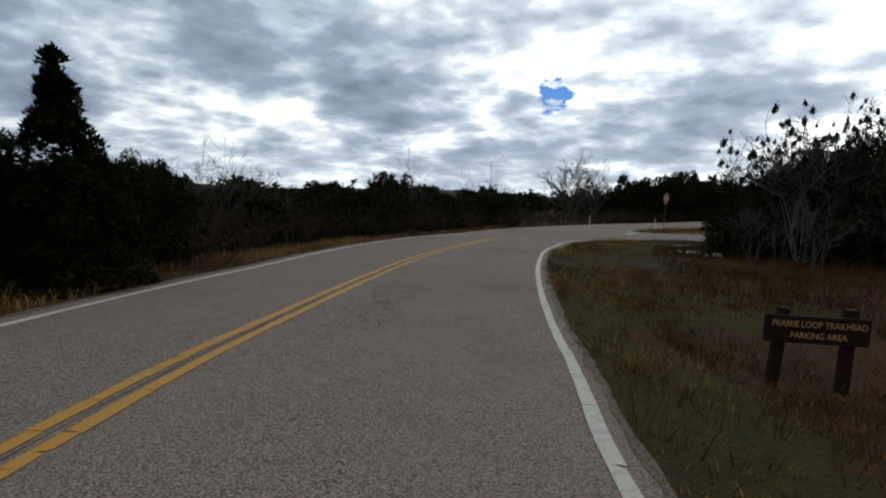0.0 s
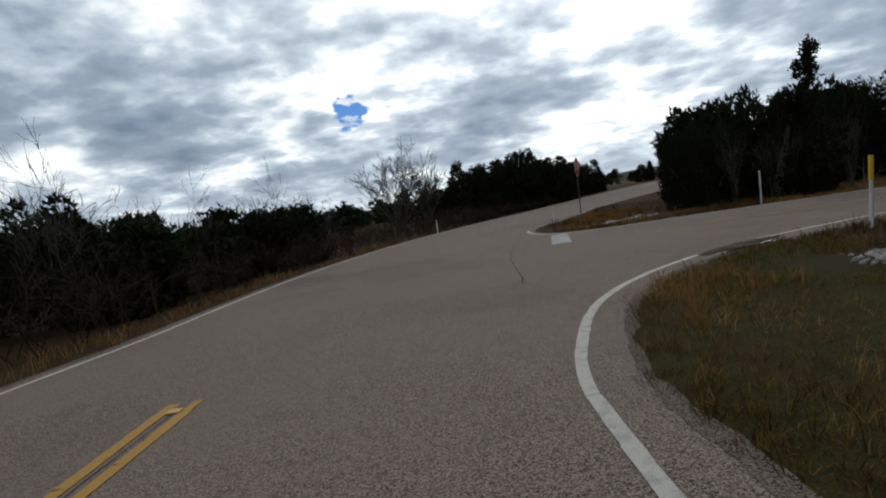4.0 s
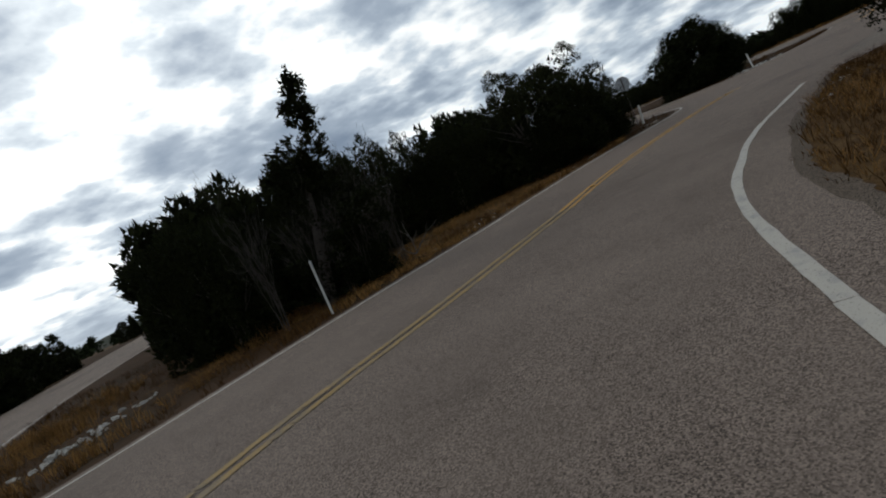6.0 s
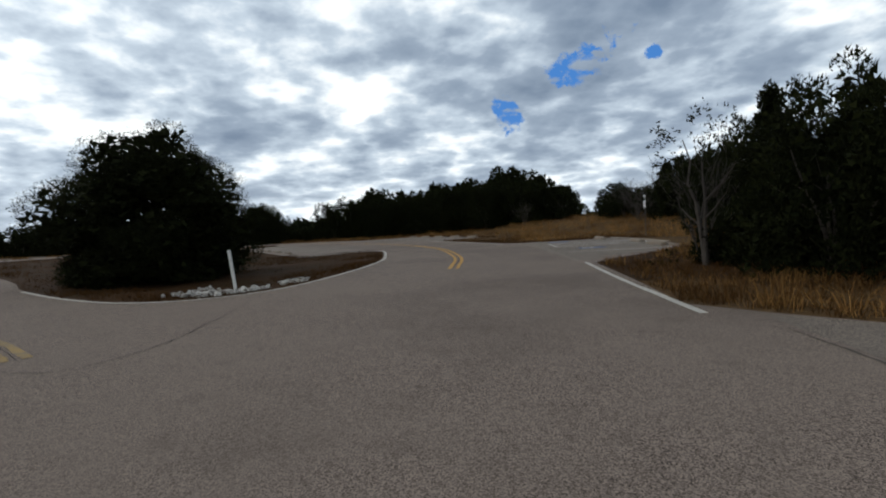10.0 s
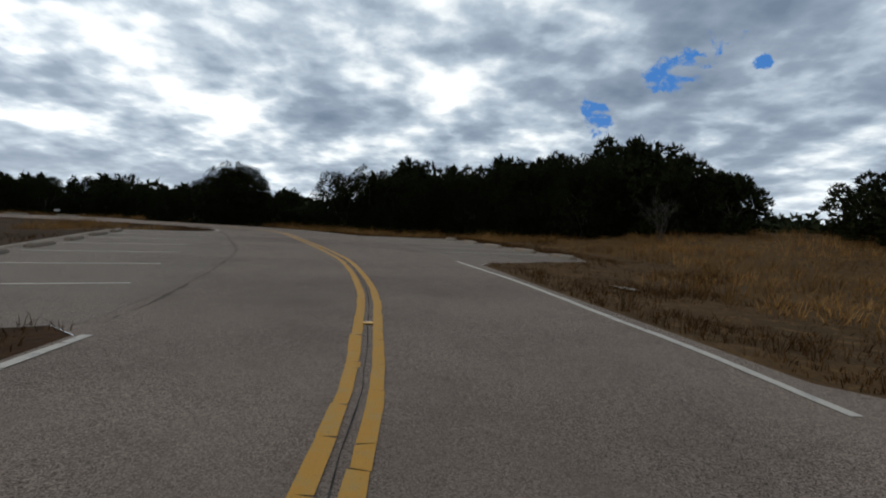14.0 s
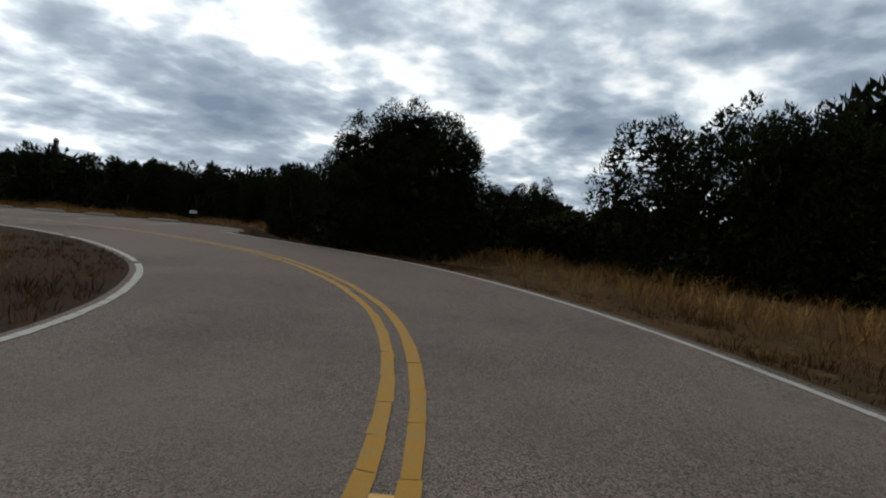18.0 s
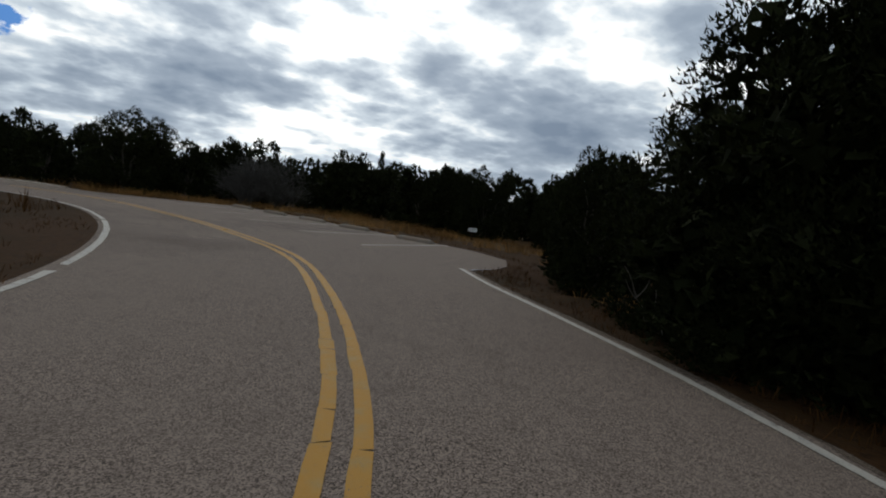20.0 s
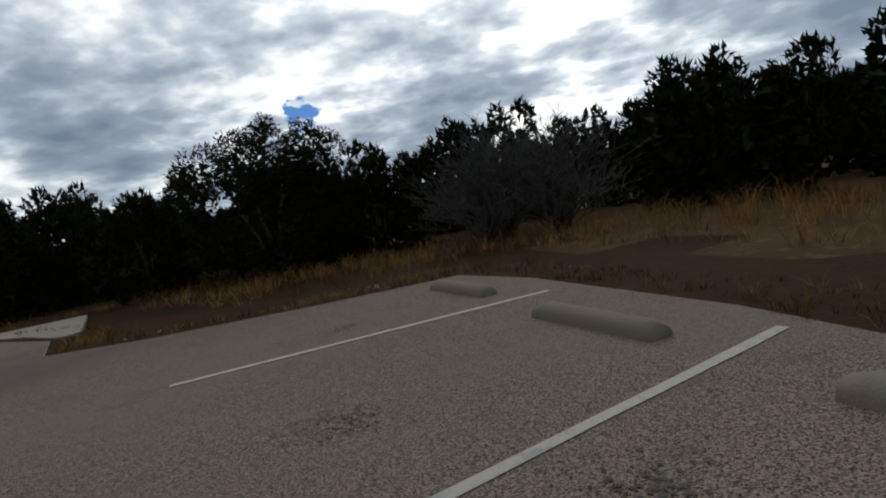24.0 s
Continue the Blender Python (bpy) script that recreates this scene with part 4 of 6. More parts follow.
# low pale concrete edging behind the stops of the inner lot and the accessible bays
line("concrete_edging", [(56.6, 1.55), (53.5, 2.76), (50.8, 4.1)], 0.30, M_SLAB, "pale concrete edging strip behind the wheel stops", 0.02)
line("concrete_edging", [(62.3, 15.58), (70, 15.78), (78, 15.98), (84.0, 16.08)], 0.22, M_CONC, "pale concrete edging strip behind the wheel stops", 0.02)


def slab():
    bm = bmesh.new()
    p = [(99.9, 46.6), (102.3, 46.6), (102.95, 42.5), (102.6, 42.35), (101.5, 44.2), (100.7, 45.2)]
    bot = [bm.verts.new((x, y, hz(x, y) - 0.08)) for x, y in p]
    top = [bm.verts.new((x, y, hz(x, y) + 0.012)) for x, y in p]
    bm.faces.new(top[::-1]), bm.faces.new(bot)
    for i in range(len(p)):
        j = (i + 1) % len(p)
        bm.faces.new((bot[i], bot[j], top[j], top[i]))
    bmesh.ops.recalc_face_normals(bm, faces=bm.faces)
    thing("concrete_slab", from_bm("concrete_slab", bm, M_SLAB), "pale concrete slab where a path leaves the lot", "slab", kind="structure")


slab()


# ---------------------------------------------------------------- raised reflectors on the centre lines
def reflector_mesh():
    bm = bmesh.new()
    box(bm, (0.10, 0.11, 0.018), (0, 0, 0.009), bevel=0.006)
    me = from_bm("pavement_marker", bm, M_LENS)
    return me


REFL = reflector_mesh()
for x, y, pts in ((-2.1, -1.6, MAIN_YELLOW), (-1.31, 10.15, MAIN_YELLOW), (2.14, 24.68, MAIN_YELLOW), (21.98, 28.71, SIDE_YELLOW), (33.12, 24.17, SIDE_YELLOW), (62.06, 9.02, LOOP_YELLOW),
                  (74.43, 8.1, LOOP_YELLOW), (85.75, 8.63, LOOP_YELLOW), (94.9, 13.1, LOOP_YELLOW), (101.07, 24.66, LOOP_YELLOW)):
    p = spline(pts, 0.25)
    i = int(np.argmin((p[:, 0] - x) ** 2 + (p[:, 1] - y) ** 2))
    n = normals(p)
    thing("pavement_marker", REFL, "small amber raised reflector between the yellow lines", "road reflector", "road reflectors",
          at=pose(p[i, 0], p[i, 1], hz(*p[i]) + 0.004, 0, 0, math.degrees(math.atan2(-n[i, 0], n[i, 1]))))


# ---------------------------------------------------------------- marker posts and signs
def marker_post(x, y, tall, lean, top_mat, label, band=0.0):
    root = thing("marker_post", None, label, "marker post", "marker posts", at=pose(x, y, hz(x, y) - 0.03, lean[0], lean[1], lean[2]))
    bm = bmesh.new()
    n = 10
    prof = [(0.048 * math.cos(a), 0.02 * math.sin(a)) for a in np.linspace(0, 2 * np.pi, n, endpoint=False)]
    rings = [[bm.verts.new((px * w, py * w, z)) for px, py in prof] for z, w in ((0, 1.08), (0.05, 1.0), (tall - band - 0.03, 1.0), (tall - band - 0.012, 0.97), (tall - band, 0.9))]
    for r1, r2 in zip(rings, rings[1:]):
        for i in range(n):
            bm.faces.new((r1[i], r1[(i + 1) % n], r2[(i + 1) % n], r2[i]))
    bm.faces.new(rings[-1])
    part("shaft", from_bm("shaft", bm, M_POST, True), root)
    if band:
        bm = bmesh.new()
        box(bm, (0.10, 0.045, band), (0, 0, tall - band / 2), bevel=0.01)
        part("reflective_band", from_bm("reflective_band", bm, top_mat), root, "yellow reflective band")
    else:
        bm = bmesh.new()
        box(bm, (0.075, 0.006, 0.09), (0, -0.021, tall - 0.10), bevel=0.002)
        part("reflector", from_bm("reflector", bm, M_STEEL), root)
    return root


marker_post(14.44, 55.2, 0.92, (1, 2, 30), M_POST, "white plastic marker post beside the road")
marker_post(16.3, 42.7, 0.88, (-2, 1, 60), M_POSTY, "white marker post with a yellow band", 0.3)
marker_post(19.45, 34.1, 1.14, (2, -3, 20), M_POST, "white plastic marker post before the trees")
marker_post(12.95, 26.2, 1.24, (2, 2, 10), M_POSTY, "white marker post with a broad yellow top", 0.42)
marker_post(49.17, 19.8, 0.95, (-2.5, 5.5, 40), M_POST, "weathered pale marker post among white rocks")
marker_post(40.55, 26.9, 0.95, (3, -4, 70), M_POST, "white marker post beside the stop sign")


def octagon(bm, r, y0, y1):
    a = [math.pi / 8 + math.pi / 4 * k for k in range(8)]
    f = [bm.verts.new((r * math.cos(t), y0, r * math.sin(t))) for t in a]
    b = [bm.verts.new((r * math.cos(t), y1, r * math.sin(t))) for t in a]
    bm.faces.new(f), bm.faces.new(b[::-1])
    for i in range(8):
        j = (i + 1) % 8
        bm.faces.new((f[i], b[i], b[j], f[j]))
    bmesh.ops.recalc_face_normals(bm, faces=bm.faces)


def text_mesh(words, size, mat, thick=0.0015):
    cu = bpy.data.curves.new("lettering", "FONT")
    cu.body, cu.size, cu.extrude, cu.align_x, cu.align_y = words, size, thick, "CENTER", "CENTER"
    ob = bpy.data.objects.new("lettering", cu)
    scene.collection.objects.link(ob)
    me = bpy.data.meshes.new_from_object(ob.evaluated_get(bpy.context.evaluated_depsgraph_get()))
    bpy.data.objects.remove(ob)
    me.materials.clear()
    me.materials.append(mat)
    return me


def stop_sign(x, y, turn, tall, lean, label):
    """The face looks along -y of its own frame."""
    root = thing("stop_sign", None, label, "stop sign", "stop signs", at=pose(x, y, hz(x, y) - 0.03, lean[0], lean[1], turn))
    mid = tall - 0.38
    bm = bmesh.new()
    for w, d, yy in ((0.06, 0.006, 0.012), (0.006, 0.03, 0.026), (0.03, 0.006, 0.042)):
        box(bm, (w, d, tall - 0.03), (0 if w != 0.006 else 0.0, yy, (tall - 0.03) / 2))
    part("post", from_bm("post", bm, M_RUSTPOST), root)
    bm = bmesh.new()
    octagon(bm, 0.405, -0.001, 0.007)
    plate = part("plate", from_bm("plate", bm, M_STEEL), root, "bare grey metal plate")
    plate.location = (0, 0, mid)
    for nm, r, y0, mat in (("white_border", 0.400, -0.0035, M_SIGNW), ("red_face", 0.375, -0.006, M_RED)):
        bm = bmesh.new()
        octagon(bm, r, y0, y0 + 0.002)
        part(nm, from_bm(nm, bm, mat), plate)
    o = part("lettering", text_mesh("STOP", 0.33, M_SIGNW), plate, "white word on the red face")
    o.matrix_basis = pose(0, -0.009, -0.01, 90, 0, 0)
    for zz in (-0.22, 0.22):
        bm = bmesh.new()
        bmesh.ops.create_cone(bm, cap_ends=True, segments=8, radius1=0.012, radius2=0.009, depth=0.012)
        o = part("bolt", from_bm("bolt", bm, M_STEEL), plate)
        o.matrix_basis = pose(0, -0.011, zz, 90, 0, 0)


def facing(nx, ny):
    return math.degrees(math.atan2(ny, nx)) + 90


stop_sign(15.65, 39.3, facing(0.70, -0.71), 2.75, (0, 2, 0), "red stop sign on a dull steel post in the grass")
stop_sign(40.95, 27.15, facing(0.95, 0.30), 2.62, (1, -1, 0), "stop sign showing its bare grey back on a steel post")


def trail_sign():
    """Routed wooden board on two square posts."""
    x, y = 3.11, 4.27
    root = thing("trailhead_sign", None, "dark brown wooden trailhead sign with routed yellow letters", "sign", at=pose(x, y, hz(x, y) - 0.03, 2, 0.5, -8))
    for px, top, lean in ((-0.27, 0.59, 3), (0.28, 0.60, 0)):
        bm = bmesh.new()
        box(bm, (0.085, 0.085, top + 0.3), (0, 0, (top - 0.3) / 2), bevel=0.012)
        o = part("post", from_bm("post", bm, M_WOOD), root)
        o.matrix_basis = pose(px, 0.06, 0, 0, lean, 0)
    bm = bmesh.new()
    box(bm, (0.80, 0.05, 0.232), (0, 0, 0.42), bevel=0.014)
    board = part("board", from_bm("board", bm, M_WOOD), root)
    for words, size, zz, xx in (("PRAIRIE LOOP TRAILHEAD", 0.068, 0.467, 0.01), ("PARKING AREA", 0.068, 0.372, 0.01)):
        me = text_mesh(words, size, M_LETTER)
        o = part("lettering", me, board, "yellow routed letters")
        w = max(v.co.x for v in me.vertices) - min(v.co.x for v in me.vertices)
        want = 0.72 if len(words) > 15 else 0.43
        o.matrix_basis = pose(xx, -0.0265, zz, 90, 0, 0) @ Matrix.Diagonal((want / w, 1.1, 1, 1))


trail_sign()


def bay_sign(x, y, turn, label):
    root = thing("bay_sign", None, label, "parking sign", "bay signs", at=pose(x, y, hz(x, y) - 0.03, 0, 1, turn))
    bm = bmesh.new()
    box(bm, (0.045, 0.03, 2.0), (0, 0, 1.0), bevel=0.005)
    part("post", from_bm("post", bm, M_RUSTPOST), root)
    bm = bmesh.new()
    box(bm, (0.30, 0.006, 0.46), (0, -0.02, 1.80), bevel=0.002)
    plate = part("plate", from_bm("plate", bm, M_SIGNW), root, "white metal plate")
    bm = bmesh.new()
    box(bm, (0.15, 0.004, 0.15), (0, -0.024, 1.78))
    part("blue_panel", from_bm("blue_panel", bm, M_BLUE), plate)
    bm = bmesh.new()
    box(bm, (0.30, 0.006, 0.13), (0, -0.02, 1.48), bevel=0.002)
    lower = part("lower_plate", from_bm("lower_plate", bm, M_SIGNW), root)
    for zz, w in ((1.96, 0.2), (1.91, 0.16), (1.64, 0.2), (1.48, 0.2)):
        bm = bmesh.new()
        box(bm, (w, 0.004, 0.022), (0, -0.0245, zz))
        part("text_bar", from_bm("text_bar", bm, M_SIGNB), lower if zz < 1.5 else plate)


bay_sign(55.8, -0.1, -29 + 180, "white parking sign on a thin steel post in tall grass")


def notice(x, y, turn):
    root = thing("notice_board", None, "small dark notice board with white lettering bars in the brush", "sign", at=pose(x, y, hz(x, y) - 0.30, 0, 0, turn))
    bm = bmesh.new()
    box(bm, (0.075, 0.075, 0.85), (0, 0.03, 0.40), bevel=0.008)
    part("post", from_bm("post", bm, M_WOOD), root)
    bm = bmesh.new()
    box(bm, (0.46, 0.03, 0.26), (0, -0.03, 0.70), bevel=0.006)
    board = part("board", from_bm("board", bm, M_WOOD), root)
    for zz in (0.76, 0.70, 0.64):
        bm = bmesh.new()
        box(bm, (0.40, 0.006, 0.044), (0, -0.047, zz))
        part("text_bar", from_bm("text_bar", bm, M_SIGNW), board)


notice(114.25, 26.8, -62)


# ---------------------------------------------------------------- rocks
def rock_mesh(seed):
    bm = bmesh.new()
    bmesh.ops.create_icosphere(bm, subdivisions=2, radius=1.0)
    for v in bm.verts:
        n = noise.noise(v.co * 1.3 + Vector((seed * 7.1, 0, 0))) * 0.8 + noise.noise(v.co * 3.1 + Vector((0, seed * 3.3, 0))) * 0.4
        v.co *= 1 + n
        v.co.z *= 0.8
    return from_bm("rock", bm, M_ROCK)


ROCKS = [rock_mesh(k) for k in range(5)]


def rock(x, y, r):
    thing("rock", ROCKS[int(rng.integers(5))], "broken white limestone rock lying in the grass", "rock", "limestone rocks",
          at=pose(x, y, hz(x, y) - 0.025 - 0.10 * float(smooth01((off_road(x, y) - 0.3) / 1.5)) + r * 0.30, rng.uniform(-20, 20), rng.uniform(-20, 20), rng.uniform(0, 360)) @ Matrix.Diagonal((r, r * rng.uniform(0.7, 1.1), r * rng.uniform(0.7, 1.1), 1)))


# white heaps round the island's post, on the nose and beside the first bend
for a, b, n, spread, r0, r1 in (((48.9, 20.3), (50.9, 20.7), 90, 0.30, 0.04, 0.11), ((49.2, 19.4), (48.8, 19.9), 20, 0.18, 0.04, 0.09), ((49.9, 18.3), (51.2, 18.2), 50, 0.20, 0.03, 0.08),
                                ((16.0, 38.6), (18.6, 38.8), 60, 0.28, 0.03, 0.08), ((10.4, 24.4), (11.2, 24.8), 60, 0.16, 0.025, 0.06), ((8.8, 20.4), (9.5, 18.9), 8, 0.25, 0.05, 0.13),
                                ((13.9, 25.2), (15.0, 24.8), 14, 0.3, 0.04, 0.10), ((19.4, 25.6), (23.5, 23.9), 26, 0.16, 0.015, 0.04)):
    for k in range(n):
        f = rng.random()
        x, y = a[0] + (b[0] - a[0]) * f + rng.normal(0, spread), a[1] + (b[1] - a[1]) * f + rng.normal(0, spread)
        if off_road(x, y) > 0.15:
            rock(x, y, rng.uniform(r0, r1))
for a, b, n in (((23.5, 33.4), (33, 29.4), 34), ((33.0, 29.2), (35.6, 29.2), 16), ((36, 28.6), (38.6, 27.4), 8), ((104, 39.9), (109, 39.4), 6)):
    for k in range(n):
        f = rng.random()
        x, y = a[0] + (b[0] - a[0]) * f, a[1] + (b[1] - a[1]) * f + rng.normal(0, 0.35)
        if off_road(x, y) > 0.15:
            rock(x, y, rng.uniform(0.02, 0.055))
# flat stone apron by the second stop sign
patch("concrete_apron", 37.0, 26.65, 1.3, 0.30, M_CONC, "broken concrete apron beside the edge line", -0.12, -0.02)


# ---------------------------------------------------------------- trees and brush
def leaf_cloud(r, centres, ways, per, spread, long, wide):
    """Small pointed leaf sprays round the clump centres: one pointed triangle each."""
    n = len(centres) * per
    c = np.repeat(centres, per, axis=0) + r.normal(0, 1, (n, 3)) * np.repeat(spread, per)[:, None]
    w = np.repeat(ways, per, axis=0) + r.normal(0, 0.55, (n, 3))
    w /= np.linalg.norm(w, axis=1, keepdims=True) + 1e-9
    s = np.cross(w, r.normal(0, 1, (n, 3)))
    s /= np.linalg.norm(s, axis=1, keepdims=True) + 1e-9
    ln, wd = (long * r.uniform(0.6, 1.4, n))[:, None], (wide * r.uniform(0.6, 1.4, n))[:, None]
    lift = np.cross(w, s) * ln * 0.25
    v = np.stack([c - w * ln * 0.45 - s * wd, c - w * ln * 0.45 + s * wd, c + w * ln * 0.65 + lift], 1).reshape(-1, 3)
    k = np.arange(n) * 3
    f = np.stack([k, k + 1, k + 2], 1)
    return v, f


def envelope(r, shape, n):
    """Clump centres, their ways outward and points deep inside, for a crown one unit high and one unit wide on each side.
    The crown is a bundle of pointed boughs that end on a lobed dome or spire."""
    m = max(30, n // ((26 if shape == "tall" else 14) if n > 1200 else 9))
    bumps = r.normal(0, 1, (22, 3))
    bumps /= np.linalg.norm(bumps, axis=1, keepdims=True)
    amp = r.uniform(0.3, 1.0, 22)

    def reach(a, h):
        if shape == "tall":
            rad = np.maximum(1 - h, 0) ** 1.05 * np.minimum(1, 0.70 + h * 2.0) + 0.03
        else:
            top = 0.34 if shape == "round" else 0.45
            rad = np.where(h > top, np.sqrt(np.maximum(0.0, 1 - ((h - top) / (1.02 - top)) ** 2)), 0.80 + 0.20 * h / top)
        d = np.stack([np.cos(a), np.sin(a), (h - 0.4) * 1.6], 1)
        d /= np.linalg.norm(d, axis=1, keepdims=True)
        return rad * (0.74 + 0.30 * np.max(np.exp(-(1 - d @ bumps.T) * (9 if shape == "round" else 14)) * amp, axis=1))

    h, a = r.random(m) ** (1.0 if shape == "tall" else 1.1), r.uniform(0, 2 * np.pi, m)
    h[: m // 14] = r.uniform(0.9, 1.0, m // 14)
    rad = reach(a, h) * (r.uniform(0.45, 1.3, m) if shape == "tall" else r.uniform(0.70, 1.2, m))
    rad = np.minimum(rad / np.quantile(rad, 0.95), 1.08)
    tip = np.stack([rad * np.cos(a), rad * np.sin(a), h * r.uniform(0.96, 1.05, m)], 1)
    root = tip * np.array([0.30, 0.30, 1]) - np.array([0, 0, 1]) * (0.05 + 0.12 * r.random(m))[:, None]
    share = rad + 0.28
    pick = r.choice(m, n, p=share / share.sum())
    u = r.random(n)[:, None] ** 0.6
    c = root[pick] * (1 - u) + tip[pick] * u + r.normal(0, 1, (n, 3)) * (0.075 * (1 - u) ** 0.5 + 0.005) * np.array([1, 1, 0.6])
    way = tip[pick] - root[pick]
    way /= np.linalg.norm(way, axis=1, keepdims=True)
    w = way + np.array([0, 0, 0.35])
    c[:, 2] = np.maximum(c[:, 2], 0.02)
    k = 150
    hh, aa = r.uniform(0.04, 0.93, k), r.uniform(0, 2 * np.pi, k)
    rr = reach(aa, hh) * np.sqrt(r.random(k)) * (0.88 if shape != "tall" else 0.72)
    return c, w, np.stack([rr * np.cos(aa), rr * np.sin(aa), hh], 1), m


def stems(r, n, tall, wide, thick, curl=0.25):
    """Several leaning tapered stems from one root, each with two limbs."""
    paths = []
    for k in range(n):
        a = r.uniform(0, 2 * np.pi)
        lean = r.uniform(0.15, 0.75) * wide
        top = tall * r.uniform(0.6, 0.95)
        pts, m = [], 7
        bx, by = r.normal(0, thick * 1.6, 2)
        for i in range(m):
            f = i / (m - 1)
            pts.append((bx + math.cos(a) * lean * f ** 1.3 + r.normal(0, curl * 0.12) * f * wide, by + math.sin(a) * lean * f ** 1.3 + r.normal(0, curl * 0.12) * f * wide, top * f - 0.15, thick * (1 - 0.82 * f)))
        paths.append(pts)
        for _ in range(2):
            i = int(r.integers(2, m - 1))
            x, y, z, t = pts[i]
            b = a + r.uniform(-1.3, 1.3)
            ln = wide * r.uniform(0.3, 0.6)
            paths.append([(x, y, z, t * 0.7), (x + math.cos(b) * ln * 0.5, y + math.sin(b) * ln * 0.5, z + ln * 0.35, t * 0.45), (x + math.cos(b) * ln, y + math.sin(b) * ln, z + ln * 0.8, t * 0.15)])
    return tubes(paths, 5)


def core_mesh(r, inner, tall, wide, clear, fine):
    """Larger overlapping sprays deep inside that keep the crown from being seen through."""
    p = inner * np.array([wide / 2, wide / 2, tall * (1 - clear)]) + np.array([0, 0, tall * clear])
    p[:, 2] = np.maximum(p[:, 2], 0.2)
    big = 0.030 * tall if fine else 0.10 * tall
    return leaf_cloud(r, p, r.normal(0, 1, p.shape), 44 if fine else 4, np.full(len(p), 0.035 * tall), big, big * 0.36)


def lobed(name, seed, shape, tall, wide, lobes, leaves, long, leaf, label, category, group, point=0.3, open_=0.0):
    """A crown made of rounded or pointed lobes, each a shell of small outward sprays round a dark heart."""
    r = np.random.default_rng(seed)
    root = thing(name, None, label, category, group)
    v, f = stems(r, 1 if shape == "cone" else 4, tall * 0.86, wide * (0.05 if shape == "cone" else 0.40), 0.020 * tall ** 0.9)
    part("trunk", mesh_of("trunk", v, f, M_BARK, True), root, "grey fibrous trunk and limbs")
    # lobes on the envelope, the lowest touching the ground
    k = np.arange(lobes)
    h = np.clip((k + 0.5) / lobes + r.normal(0, 0.03, lobes), 0.02, 1.0)
    if shape != "cone":
        h = h * 0.93
    if shape == "cone":
        h = h ** 1.15
        rad = (1.0 - h) ** 0.72 * 0.88 + 0.02
    else:
        h = h ** 0.85
        low = 0.30
        rad = np.where(h > low, np.maximum(0.03, 1 - (np.maximum(h - low, 0) / (1.0 - low)) ** 2.9) ** 0.42, 0.84 + 0.16 * h / low)
    a = k * 2.39996 + r.normal(0, 0.3, lobes)
    # broad mounds: the outline swells and sinks round the crown
    mound = np.array([noise.noise(Vector((math.cos(q) * 1.1, math.sin(q) * 1.1, g * 0.8 + seed * 3.7))) for q, g in zip(a, h)])
    size = wide * (0.150 if shape == "cone" else 0.165) * r.uniform(0.72, 1.30, lobes) * (0.46 + 0.54 * rad if shape == "cone" else 0.62 + 0.38 * rad)
    off = np.maximum(rad * wide / 2 * (1 + 0.30 * mound) * r.uniform(0.80, 1.12, lobes) - size, 0.0)
    high = h * tall * (1.05 + (0.0 if shape == "cone" else 0.15) * mound)
    c = np.stack([off * np.cos(a), off * np.sin(a), np.maximum(high - size * (0.55 + 0.5 * point), size * 0.35)], 1)
    keep = r.random(lobes) >= open_ * (h > 0.35)
    keep[np.argmax(h)] = True
    c, size, off = c[keep], size[keep], off[keep]
    share = size ** 2 / (size ** 2).sum()
    pick = r.choice(len(c), leaves, p=share)
    # each lobe is a bunch of tufts, turned its own way; most sprays sit in the tufts
    bump = r.normal(0, 1, (len(c), 26, 3))
    bump /= np.linalg.norm(bump, axis=2, keepdims=True)
    out = np.stack([c[:, 0], c[:, 1], np.full(len(c), 0.35 * wide)], 1)
    out /= np.linalg.norm(out, axis=1, keepdims=True)
    bump[(bump * out[:, None]).sum(2) < -0.25] *= -1
    which = r.integers(0, 26, leaves)
    in_tuft = r.random(leaves) < 0.72
    stray = r.normal(0, 0.17, (leaves, 3))
    u = np.where(in_tuft[:, None], bump[pick, which] + stray, r.normal(0, 1, (leaves, 3)))
    u /= np.linalg.norm(u, axis=1, keepdims=True)
    u[(u * out[pick]).sum(1) < -0.3] *= -1
    reach = r.uniform(0.78, 1.22, (len(c), 26))
    d = size[pick] * np.where(in_tuft, 0.66 + 0.34 * r.random(leaves) ** 0.35 * reach[pick, which] * np.maximum(0.2, 1 - 3.5 * (stray ** 2).sum(1)), 0.62 + 0.16 * r.random(leaves))
    up = np.maximum(u[:, 2], 0)
    p = u * d[:, None]
    p[:, :2] *= (1 - 0.55 * point * up ** 1.6)[:, None]
    p[:, 2] *= np.where(u[:, 2] > 0, 1 + 0.75 * point, 0.9)
    p += c[pick]
    p[:, 2] = np.maximum(p[:, 2], 0.03)
    way = u + np.array([0, 0, 0.35 + 0.9 * point])
    v1, f1 = leaf_cloud(r, p, way, 1, np.full(leaves, long * 0.12), long, long * 0.26)
    # the dark heart of each lobe and of the crown
    m = max(leaves // (16 if open_ > 0.2 else 7 if leaves > 50000 else 9), 400)
    w = r.normal(0, 1, (m, 3))
    w /= np.linalg.norm(w, axis=1, keepdims=True)
    i = r.choice(len(c), m, p=share)
    q = c[i] * np.where(r.random(m) < 0.4, 0.6, 1.0)[:, None] * np.array([1, 1, 0]) + c[i] * np.array([0, 0, 1]) + w * (size[i] * 0.70 * r.random(m) ** 0.4)[:, None]
    q[:, 2] = np.maximum(q[:, 2], 0.1)
